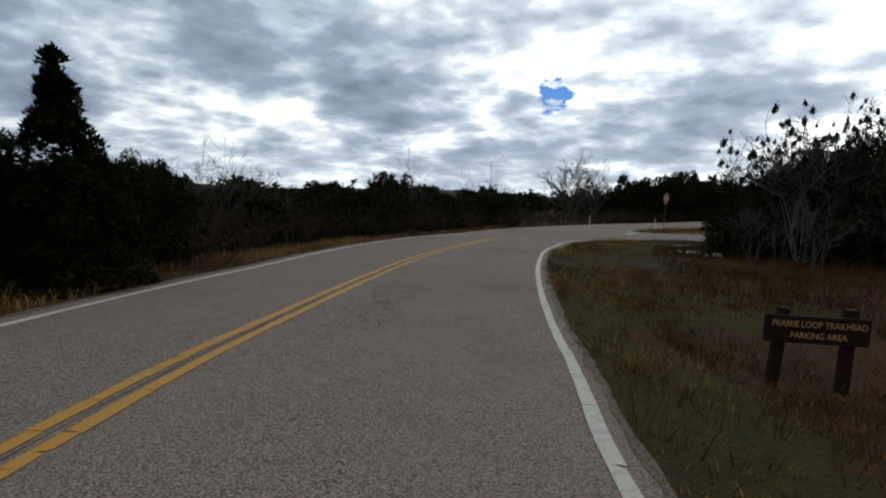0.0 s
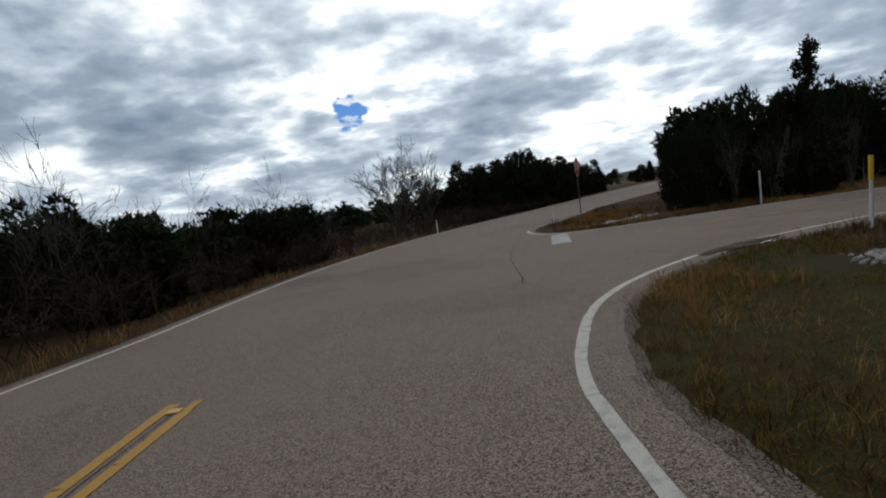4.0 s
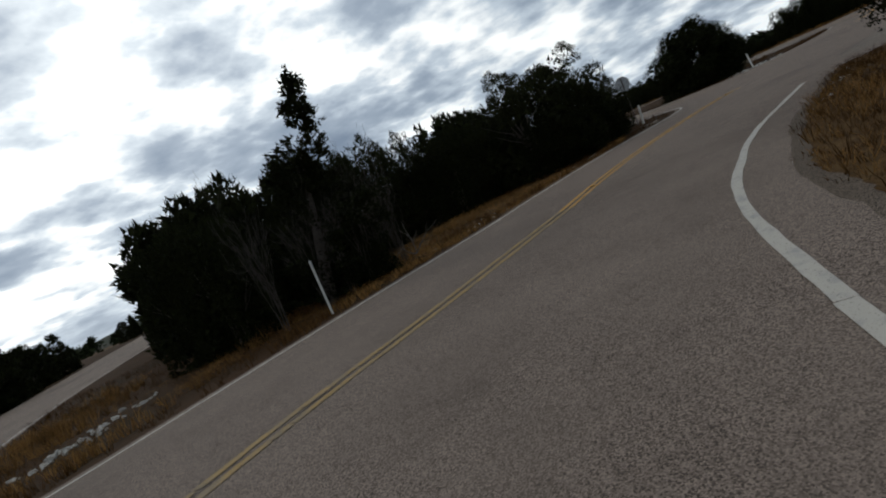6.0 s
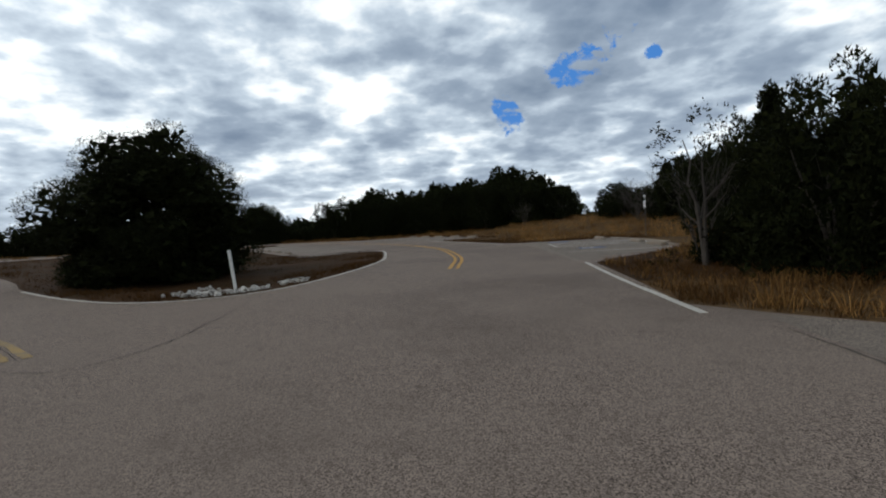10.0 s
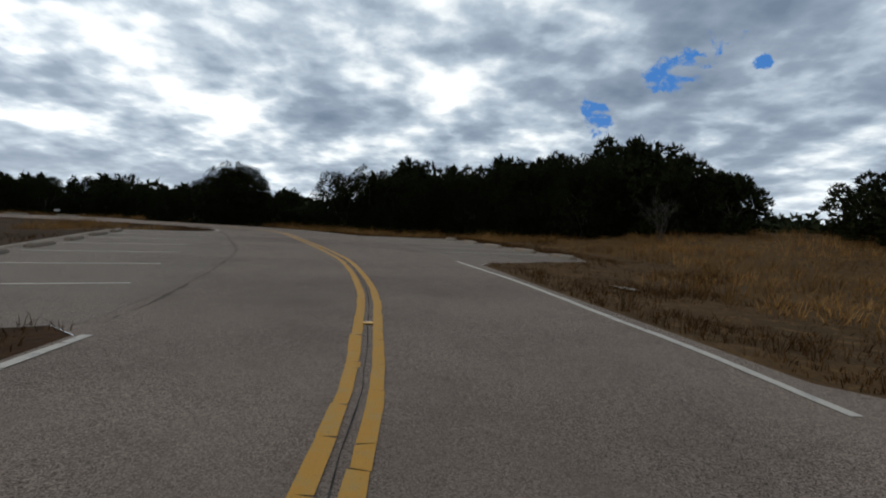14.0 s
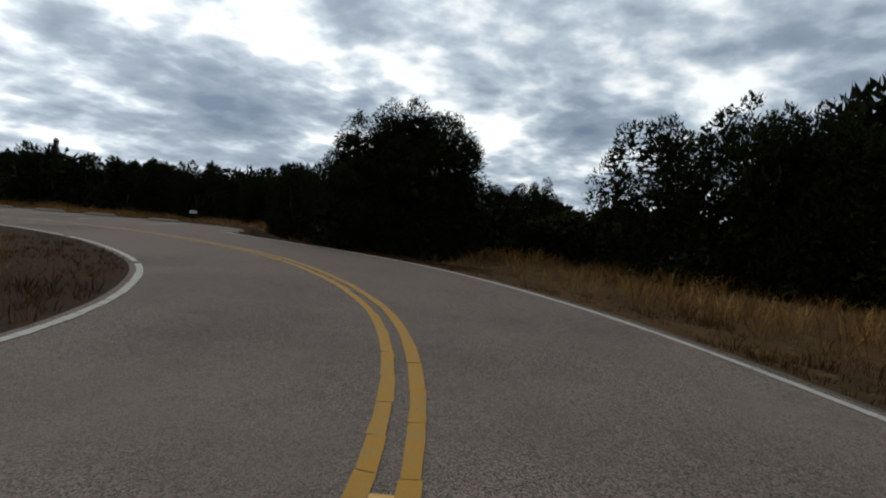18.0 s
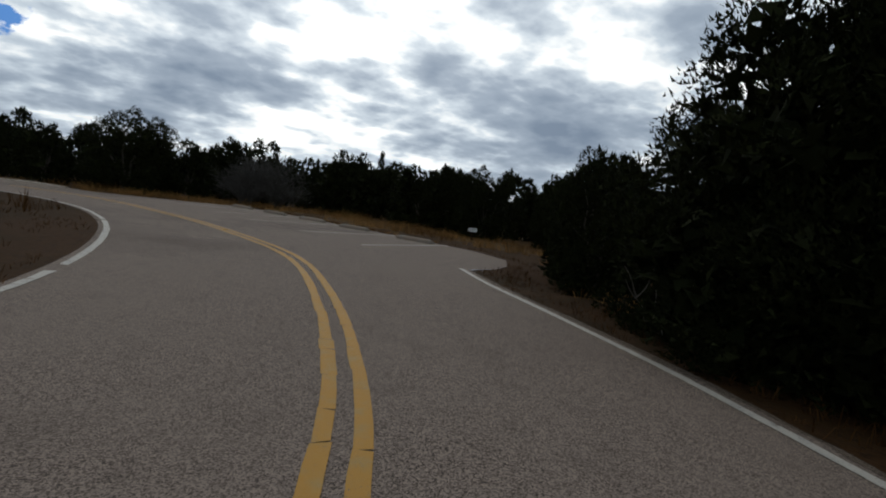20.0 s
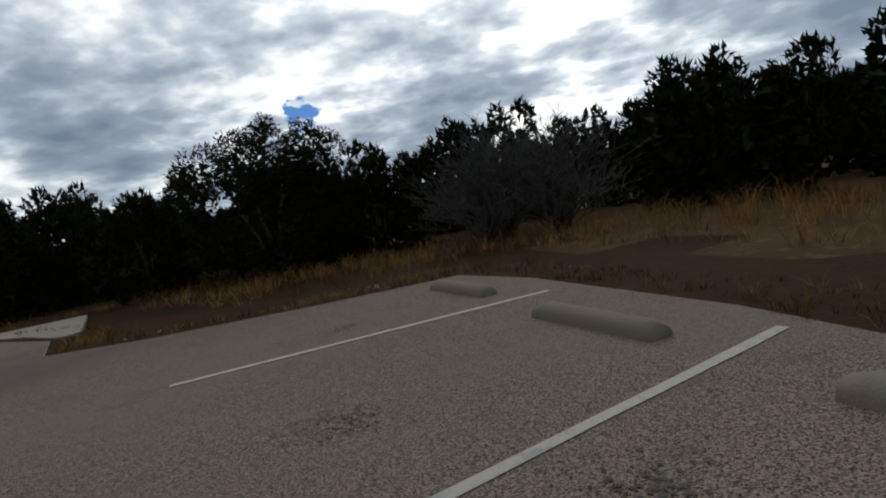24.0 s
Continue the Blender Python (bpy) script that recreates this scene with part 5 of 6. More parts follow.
    big = 0.040 * wide if leaves > 50000 else 0.045 * wide if leaves > 9000 else 0.085 * wide
    v2, f2 = leaf_cloud(r, q, r.normal(0, 1, q.shape), 1, np.full(m, 0.01), big, big * 0.42)
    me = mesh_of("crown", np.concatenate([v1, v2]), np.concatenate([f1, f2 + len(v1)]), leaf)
    part("crown", me, root, "dense dark evergreen crown")
    return root


def leafy(name, seed, shape, tall, wide, clumps, per, long, leaf, label, category, group, bark=None, clear=0.0, core=True, tuft=0.1):
    """A template tree at the origin, tall and wide in metres; returns its root."""
    r = np.random.default_rng(seed)
    root = thing(name, None, label, category, group)
    v, f = stems(r, 1 if shape == "tall" else 3, tall * 0.9, wide * (0.06 if shape == "tall" else 0.42), 0.035 * tall ** 0.8 if shape == "tall" else 0.022 * tall ** 0.9)
    part("trunk", mesh_of("trunk", v, f, bark or M_BARK, True), root, "grey fibrous trunk and limbs")
    c, w, inner, boughs = envelope(r, shape, clumps)
    c = c * np.array([wide / 2, wide / 2, tall * (1 - clear)])
    c[:, 2] += tall * clear
    vs, fs = leaf_cloud(r, c, w, per, np.full(clumps, tuft), long, long * (0.38 if clumps > 1200 else 0.32))
    vs, fs = [vs], [fs]
    faces = np.concatenate(fs).tolist()
    if core:
        cv, cf = core_mesh(r, inner * (np.array([0.75, 0.75, 0.94]) if shape == "tall" else (1.0 if clumps > 1200 else 0.88)), tall, wide, clear, clumps > 1200)
        faces += (cf + sum(len(x) for x in vs)).tolist()
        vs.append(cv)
    part("crown", mesh_of("crown", np.concatenate(vs), faces, leaf), root, "dense dark evergreen crown")
    return root


def twig_paths(r, start, way, length, thick, depth, spread, out, keep):
    """Branches that fork again and again; the twig ends go to keep."""
    p, d, pts, m = np.array(start, float), np.array(way, float), [], 5
    for i in range(m):
        pts.append((*p, thick * (1 - 0.55 * i / (m - 1))))
        d = d + r.normal(0, 0.13, 3) + np.array([0, 0, 0.03])
        d /= np.linalg.norm(d)
        p = p + d * length / (m - 1)
    out.append(pts)
    if depth == 0:
        keep.append(pts[-1][:3])
        return
    for _ in range(int(r.integers(2, 4)) if depth > 1 else 3):
        nd = d + r.normal(0, spread, 3)
        nd[2] = abs(nd[2]) * 0.7 + 0.15
        nd /= np.linalg.norm(nd)
        i = int(r.integers(2, m))
        twig_paths(r, pts[i][:3], nd, length * r.uniform(0.55, 0.8), thick * 0.5, depth - 1, spread, out, keep)


def bare(name, seed, tall, wide, count, depth, label, category, group, bark, twig, pods=0, thick=0.008, fine_t=0.004, spread=0.55):
    r = np.random.default_rng(seed)
    root = thing(name, None, label, category, group)
    big, fine, keep = [], [], []
    for k in range(count):
        a = 2 * np.pi * k / count + r.uniform(-0.4, 0.4)
        lean = r.uniform(0.1, 0.8) * wide / tall
        out = []
        twig_paths(r, (r.normal(0, 0.1), r.normal(0, 0.1), -0.15), (math.cos(a) * lean, math.sin(a) * lean, 1.0), tall * r.uniform(0.36, 0.46), thick * tall + 0.004, depth, spread, out, keep)
        big += [p for p in out if p[0][3] > 0.012]
        fine += [p for p in out if p[0][3] <= 0.012]
    v, f = tubes(big, 5)
    part("trunk", mesh_of("trunk", v, f, bark, True), root, "pale crooked stems")
    if fine:
        v, f = tubes([[(x, y, z, max(t, fine_t)) for x, y, z, t in p] for p in fine], 3)
        part("twig_crown", mesh_of("twig_crown", v, f, twig), root, "fine bare twigs")
    if pods:
        c, w = r.normal(0, 1, (70, 3)) * 0.06, r.normal(0, 1, (70, 3))
        c[:, 2] *= 1.9
        v, f = leaf_cloud(r, c, w, 4, np.full(70, 0.02), 0.07, 0.035)
        me = mesh_of("seed_pod", v, f, M_POD)
        keep = np.array(sorted(keep, key=lambda p: -p[2] - 0.5 * math.hypot(p[0], p[1]))[: int(len(keep) * 0.5)])
        far, order = np.full(len(keep), 9.0), []
        for _ in range(pods):
            i = int(np.argmax(far + r.uniform(0, 0.2, len(keep))))
            order.append(i)
            far = np.minimum(far, np.linalg.norm(keep - keep[i], axis=1))
        for i in order:
            o = part("seed_pod", me, root, "dark hanging seed pod")
            o.matrix_basis = pose(*keep[i], r.uniform(-25, 25), r.uniform(-25, 25), r.uniform(0, 360)) @ Matrix.Scale(r.uniform(0.32, 0.66), 4)
    return root


def put(template, x, y, tall=1.0, wide=None, first=[None]):
    """A copy of a template, scaled to its height and width."""
    w = wide or tall
    m = pose(x, y, hz(x, y) - 0.12, 0, 0, rng.uniform(0, 360)) @ Matrix.Diagonal((w, w, tall, 1))
    return copy_thing(template, m)


JUN = "junipers beside the road"
L_TALL, L_ROUND = "dark green pointed juniper with shaggy sprays", "dark rounded juniper with dense ragged crown"
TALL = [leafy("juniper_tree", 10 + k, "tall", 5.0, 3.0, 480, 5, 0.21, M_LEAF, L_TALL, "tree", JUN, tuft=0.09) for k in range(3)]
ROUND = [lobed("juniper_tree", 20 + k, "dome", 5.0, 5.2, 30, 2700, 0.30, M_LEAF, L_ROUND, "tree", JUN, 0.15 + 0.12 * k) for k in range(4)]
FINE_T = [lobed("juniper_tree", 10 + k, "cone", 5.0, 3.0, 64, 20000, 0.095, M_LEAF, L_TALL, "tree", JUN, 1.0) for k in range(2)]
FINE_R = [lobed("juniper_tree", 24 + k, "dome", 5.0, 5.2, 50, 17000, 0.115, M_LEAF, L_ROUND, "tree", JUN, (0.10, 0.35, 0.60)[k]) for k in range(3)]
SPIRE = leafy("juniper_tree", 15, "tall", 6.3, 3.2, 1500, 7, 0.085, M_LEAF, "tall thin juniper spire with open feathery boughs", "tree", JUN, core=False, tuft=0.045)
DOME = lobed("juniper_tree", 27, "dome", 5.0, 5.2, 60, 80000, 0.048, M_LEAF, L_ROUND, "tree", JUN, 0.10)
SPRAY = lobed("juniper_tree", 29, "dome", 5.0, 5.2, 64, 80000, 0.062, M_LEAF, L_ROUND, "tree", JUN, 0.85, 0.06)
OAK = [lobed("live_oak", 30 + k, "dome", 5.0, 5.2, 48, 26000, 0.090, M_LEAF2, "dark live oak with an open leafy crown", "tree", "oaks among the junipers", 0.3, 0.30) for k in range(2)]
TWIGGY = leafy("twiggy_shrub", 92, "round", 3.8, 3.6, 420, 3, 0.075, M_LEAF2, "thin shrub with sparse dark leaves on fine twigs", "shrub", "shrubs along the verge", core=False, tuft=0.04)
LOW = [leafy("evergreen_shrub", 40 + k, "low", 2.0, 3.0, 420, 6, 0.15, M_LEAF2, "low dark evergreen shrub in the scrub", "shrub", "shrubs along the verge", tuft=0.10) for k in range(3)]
SHRUB = [bare("bare_shrub", 60 + k, 3.2, 2.6, 8, 4, "leafless pale shrub with fine upright twigs", "shrub", "bare shrubs", M_BARK, M_TWIG, thick=0.005, fine_t=0.0042, spread=0.30) for k in range(2)]
GREY = bare("grey_bare_tree", 70, 4.2, 4.6, 40, 4, "grey lichen-covered bare tree at the wood's edge", "tree", "bare trees", M_GREYTWIG, M_GREYTWIG, fine_t=0.008)
BARE = bare("bare_tree", 74, 6.0, 7.0, 14, 4, "bare winter tree with a fan of fine twigs", "tree", "bare trees", M_BARK, M_TWIG, fine_t=0.013, spread=0.40)
PODS = bare("pod_tree", 77, 5.6, 4.8, 9, 5, "bare tree with dark seed clusters on its twigs", "tree", "bare trees", M_PALE, M_TWIG, 80, thick=0.0052, fine_t=0.0065)
TEMPLATES = [SPIRE, TWIGGY, DOME, SPRAY] + TALL + ROUND + FINE_T + FINE_R + OAK + LOW + SHRUB + [GREY, BARE, PODS]


def some(kind):
    return kind[int(rng.integers(len(kind)))]


# heights in metres, turned into scales by the template's own height
def juniper(x, y, h, w=None, kind=None):
    t = kind or (some(TALL) if rng.random() < 0.16 else some(ROUND))
    base_w = 3.0 if t in TALL + FINE_T else 5.2
    return put(t, x, y, h / 5.0, (w or h * (0.75 if t in TALL + FINE_T else 1.05)) / base_w)


# first bend, west side: two large junipers close to the road
juniper(-5.85, 8.1, 3.4, 3.4, FINE_T[0])
juniper(-6.8, 7.4, 3.4, 3.2, FINE_T[1])
juniper(-6.5, 9.6, 2.0, 2.6, FINE_R[0])
juniper(-6.8, 4.2, 2.9, 2.8, FINE_R[1])
juniper(-8.8, 9.5, 2.6, 3.4, FINE_R[2])
juniper(-6.6, 11.6, 2.3, 2.6, FINE_R[1])
juniper(-7.6, 13.6, 2.4, 2.8, FINE_R[0])
juniper(-5.6, 24.5, 2.3, 3.4, ROUND[1])
juniper(-4.4, 27.6, 2.2, 3.2, ROUND[2])
juniper(-7.0, -1.5, 4.4, 3.6, ROUND[3])
# east side: the pod tree and its bushes
put(PODS, 11.1, 16.9, 0.95, 0.88)
put(PODS, 12.8, 16.4, 0.86, 0.75)
juniper(11.6, 18.3, 3.4, 3.6, FINE_R[1])
juniper(10.4, 19.4, 2.9, 2.8, FINE_R[2])
juniper(13.0, 16.2, 4.0, 4.2, FINE_R[1])
juniper(13.6, 19.0, 4.0, 4.2, FINE_R[2])
juniper(16.6, 17.2, 4.4, 4.6, ROUND[3])
juniper(17.6, 20.6, 4.8, 4.4, OAK[0])
for x, y, s in ((10.6, 17.2, 1.1), (9.4, 13.6, 0.9), (12.0, 18.6, 1.0), (8.9, 15.6, 0.8), (11.2, 13.0, 1.0)):
    put(some(SHRUB), x, y, s * 0.8, s * 0.7)
# the big tree on the inside of the turn
juniper(23.3, 20.6, 6.8, 5.6, SPRAY)
juniper(25.0, 19.2, 4.6, 3.2, OAK[1])
juniper(20.2, 20.6, 5.4, 4.6, FINE_R[1])
juniper(19.6, 22.4, 3.4, 2.6, FINE_R[2])
# north of the side road
spire = put(SPIRE, 22.3, 35.6, 0.92, 1.0)
spire.matrix_basis = Matrix.Translation((22.3, 35.6, hz(22.3, 35.6) - 0.12)) @ Matrix.Rotation(radians(12), 4, Vector((0.68, 0.73, 0))) @ Matrix.Diagonal((1.3, 1.3, 0.94, 1))
juniper(23.1, 35.3, 3.8, 2.4, FINE_T[1])
for x, y, h, w in ((20.7, 37.5, 3.1, 2.8), (21.2, 38.8, 3.5, 3.2), (23.9, 36.3, 3.9, 2.8), (25.6, 37.6, 4.0, 3.0), (27.6, 39.4, 4.2, 3.2), (29.8, 38.9, 4.5, 3.6), (32.2, 38.4, 4.7, 3.8), (34.4, 37.6, 4.5, 3.4),
                   (24.0, 39.5, 4.4, 3.6), (27.5, 42.0, 5.0, 4.6), (31.5, 41.0, 5.0, 4.6), (26.5, 44.0, 5.0, 5.0)):
    juniper(x, y, h, w, some(FINE_R) if y < 39 else None)
for x, y in ((20.0, 35.7), (21.2, 35.2), (22.0, 35.0), (22.8, 34.8), (23.6, 34.7), (24.4, 34.5), (25.0, 34.9)):
    put(SHRUB[0], x, y, rng.uniform(0.85, 1.1), 0.40)
juniper(35.2, 31.5, 5.0, 6.0, OAK[0])
juniper(35.2, 33.8, 2.6, 2.8, FINE_R[0])
juniper(37.7, 30.3, 4.5, 5.5, OAK[1])
juniper(39.7, 29.3, 3.4, 2.6, FINE_R[1])
juniper(39.2, 28.6, 3.3, 1.9, FINE_T[0])
juniper(34.6, 30.6, 2.4, 3.2, FINE_R[1])
juniper(33.8, 35.2, 3.6, 3.4, FINE_R[1])
juniper(37.2, 28.7, 1.9, 2.6, FINE_R[0])
juniper(39.6, 30.6, 2.9, 2.6, ROUND[0])
juniper(43.2, 28.6, 3.6, 2.8, OAK[0])
juniper(37.8, 36.4, 4.6, 4.2)
juniper(41.0, 34.4, 4.4, 4.2)
# the juniper on the island
juniper(56.9, 21.5, 4.8, 7.3, DOME)
# the clump between the two southern bays
for x, y, h, w, k in ((41.6, 10.2, 3.5, 3.6, FINE_R[1]), (43.6, 9.0, 3.8, 3.4, FINE_T[1]), (40.2, 8.6, 4.0, 3.8, FINE_T[0]), (44.9, 7.6, 3.4, 3.4, FINE_R[2]), (42.2, 6.6, 4.0, 4.2, ROUND[3]), (39.0, 11.2, 3.3, 2.6, ROUND[0])):
    juniper(x, y, h, w, k)
put(SHRUB[1], 45.0, 9.6, 1.15, 0.7)
put(TWIGGY, 44.6, 9.9, 1.0, 0.95)
# the tree beside the eastern bend, and its neighbours
juniper(101.05, 11.65, 4.6, 6.1, SPRAY)
juniper(102.6, 13.9, 3.4, 3.2, FINE_R[0])
juniper(104.7, 16.6, 2.7, 2.6, FINE_R[1])
juniper(106.4, 17.4, 2.9, 3.0, ROUND[0])
juniper(104.4, 8.4, 2.0, 3.0)
for x, y in ((103.2, 5.0), (104.6, 6.0), (106.2, 7.0), (105.0, 4.0)):
    put(some(LOW), x, y, rng.uniform(0.7, 0.9), 1.1)
# south wood, behind the grass
for k, (x, y) in enumerate(spline([(79.0, -12.4), (80.5, -11.4), (83.4, -9.4), (88, -7.4), (93.8, -4.8), (97.1, -1.0), (98.8, 1.6), (99.8, 3.2)], 1.25)):
    grown = min(1.0, 0.70 + 0.06 * k)
    juniper(x + rng.normal(0, 0.5), y - 0.6 + rng.normal(0, 0.5), rng.uniform(4.2, 4.8) * grown, rng.uniform(4.2, 5.2) * grown, some(FINE_R[1:]) if x > 84 else some(ROUND))
    juniper(x + 2.4 + rng.normal(0, 0.8), y - 3.0 + rng.normal(0, 1), rng.uniform(4.6, 5.8) * grown)
for x, y in ((78.5, -9.6), (93.0, -5.2), (100.2, -1.2)):
    put(SHRUB[0], x, y + 0.8, 0.8, 0.7)
# farther trees behind the gap and round the loop
for pts, gap, h0, h1 in (([(110.3, 7.2), (112.3, 10.2), (114.4, 15), (115.6, 21), (116.4, 27), (118.2, 32), (119.3, 37.5), (117.5, 42)], 2.3, 3.0, 3.7),
                         ([(123, 20), (123, 30), (123, 40), (119, 49), (110, 56), (98, 62)], 2.6, 3.6, 4.6),
                         ([(104, 54.0), (99, 56.0), (94, 56), (87, 52), (79, 48), (71, 43), (63, 38.6), (55, 35)], 2.7, 2.8, 3.8),
                         ([(100, 62), (88, 60), (76, 52), (64, 45), (52, 39), (46, 36.5)], 3.0, 4.2, 5.6),
                         ([(63.5, -11.5), (60.5, -9.5), (57, -7.6), (52, -8), (47, -6), (41, -1), (35, 5), (29, 10), (25, 14)], 2.2, 3.5, 4.5),
                         ([(58, -16), (46, -14), (36, -4), (28, 4), (22, 11)], 3.0, 4.4, 5.6),
                         ([(30, 48), (36, 54), (44, 60), (54, 68), (70, 80)], 3.0, 4.4, 5.6),
                         ([(34, 43), (42, 48), (52, 54), (62, 60)], 3.4, 4.6, 5.8)):
    for x, y in spline(pts, gap):
        x, y = x + rng.normal(0, 0.6), y + rng.normal(0, 0.6)
        if math.hypot(x - 114.6, y - 27.3) > 2.9:
            juniper(x, y, rng.uniform(h0, h1), None, some(FINE_R) if x > 104 and y < 32 and x < 121 else None)
put(GREY, 112.4, 43.0, 0.70, 0.75)
put(GREY, 114.2, 42.2, 0.72, 0.80)
put(GREY, 113.4, 43.8, 0.78, 0.80)
juniper(107.3, 48.0, 4.9, 6.0, OAK[0])
juniper(103.8, 49.6, 3.2, 3.4)
juniper(110.6, 46.6, 3.3, 3.4)
juniper(109.0, 49.0, 3.6, 3.6)
juniper(98.2, 53.4, 4.2, 5.2, FINE_R[0])
put(BARE, 68.5, -16.5, 0.72, 0.55)
for x, y, h in ((64.6, -9.0, 0.8), (66.0, -10.2, 1.0), (67.4, -11.6, 1.1), (68.6, -12.4, 1.0), (66.4, -12.0, 1.1)):
    put(some(SHRUB), x, y, h, h * 1.1)
for x, y, h in ((64.2, -11.4, 2.2), (67.0, -13.2, 2.3), (68.8, -11.8, 2.1), (70.4, -13.0, 2.4), (72.2, -14.2, 2.5)):
    juniper(x, y, h, h * 1.5, ROUND[1])
# west scrub along the main road
def brush_cells():
    """Leafless knee-high to head-high brush: one tangle of twigs."""
    out = []
    for seed in range(3):
        r = np.random.default_rng(50 + seed)
        paths, keep = [], []
        for k in range(7):
            a = r.uniform(0, 2 * np.pi)
            twig_paths(r, (r.normal(0, 0.35), r.normal(0, 0.35), 0), (math.cos(a) * 0.5, math.sin(a) * 0.5, 1.0), 0.75, 0.014, 2, 0.5, paths, keep)
        out.append(tubes([[(x, y, z, max(t, 0.006)) for x, y, z, t in p[::2]] for p in paths], 3))
    return out


CELLS = brush_cells()
tangle_v, tangle_f, count = [], [], 0
left = beyond(spline(MAIN_LEFT, 1.0), 1.0)
for x, y in left:
    if not 9.5 < y < 80:
        continue
    nx, ny = (-0.97, 0.25) if y < 26 else (-0.78, 0.62)
    for back, s in ((rng.uniform(0.5, 1.3), 0.9), (rng.uniform(1.4, 2.4), 1.15), (rng.uniform(2.4, 4.0), 1.3)):
        if rng.random() < 0.85:
            v, f = CELLS[int(rng.integers(3))]
            a, k, h = rng.uniform(0, 6.28), rng.uniform(0.8, 1.2) * s, rng.uniform(0.75, 1.15) * s
            px, py = x + nx * back + rng.normal(0, 0.3), y + ny * back
            w = np.stack([px + k * (v[:, 0] * math.cos(a) - v[:, 1] * math.sin(a)), py + k * (v[:, 0] * math.sin(a) + v[:, 1] * math.cos(a)), hz(px, py) - 0.15 + h * v[:, 2]], 1)
            tangle_v.append(w)
            tangle_f += [tuple(i + count for i in q) for q in f]
            count += len(w)
    if rng.random() < 0.85 and not 46 < y < 70:
        back = rng.uniform(2.5, 4.8)
        put(some(LOW), x + nx * back, y + ny * back, rng.uniform(0.75, 1.15) * (1.0 if y < 40 else 1.4), rng.uniform(0.8, 1.3))
    if rng.random() < 0.26 and not 42 < y < 74:
        back = rng.uniform(6.0, 10.0)
        juniper(x + nx * back, y + ny * back, rng.uniform(2.2, 2.9) + (0.9 if y > 30 else 0))
thing("brush", mesh_of("brush", np.concatenate(tangle_v), tangle_f, M_BRUSH), "tangle of leafless brown brush behind the verge", "brush", kind="stuff")
for x, y, s in ((-7.0, 16.2, 0.95), (-6.4, 18.0, 0.98), (-7.9, 17.6, 1.0), (-6.6, 14.8, 0.8), (-5.4, 22.6, 0.7), (-3.6, 29.4, 0.85), (-1.6, 36.0, 1.2), (0.0, 40.5, 1.2), (3.5, 50, 1.5), (-3.4, 40.5, 1.6), (-4.2, 41.8, 1.5), (5.6, 53, 1.4)):
    put(some(SHRUB), x, y, s, 0.85 * s)
put(BARE, 17.2, 76.0, 1.6, 1.35)
put(BARE, 20.6, 77.5, 1.45, 1.2)
for line_of, near in (([(24, 74), (33, 82), (50, 96), (84, 122)], 1.5), ([(27, 79), (38, 90), (58, 108), (84, 128)], 4.0), ([(44, 63), (60, 75), (86, 95)], 1.0), ([(90, 98), (112, 116), (118, 140), (96, 136)], 0.0)):
    for x, y in spline(line_of, 3.6):
        if off_road(x, y) > 1.8:
            juniper(x + rng.normal(0, 0.7), y + rng.normal(0, 0.7), rng.uniform(4.0, 5.8) + near * 0.2)
juniper(35.0, 82.0, 7.2, 7.0, ROUND[0])
juniper(41.0, 84.5, 5.6, 6.0, ROUND[1])
for x, y in spline([(26, 80), (38, 90), (60, 106)], 3.2):
    juniper(x - 3 + rng.normal(0, 1), y + 4 + rng.normal(0, 1), rng.uniform(3.0, 4.6))


# pale dead limbs lying under the eastern tree
def dead_branch(x, y, seed, scale):
    r = np.random.default_rng(seed)
    out, keep = [], []
    for k in range(3):
        twig_paths(r, (0, 0, 0.02), (r.normal(0, 0.5), r.normal(0, 0.5), 0.8), 0.75, 0.022, 1, 0.6, out, keep)
    v, f = tubes(out, 5)
    thing("dead_branch", mesh_of("dead_branch", v, f, M_PALE, True), "bleached dead branch lying under the juniper", "branch", "dead branches", at=pose(x, y, hz(x, y) - 0.08, 20, 10, r.uniform(0, 360)) @ Matrix.Scale(scale, 4))


dead_branch(100.9, 13.75, 3, 1.15)
dead_branch(101.2, 14.05, 5, 0.95)
dead_branch(24.6, 34.2, 8, 0.9)

# the templates stand in the woods behind, where nothing is seen of them singly
for k, t in enumerate(TEMPLATES):
    x, y = 132 + (k % 6) * 4.5, 52 + (k // 6) * 5.0
    t.matrix_basis = pose(x, y, hz(x, y) - 0.12)


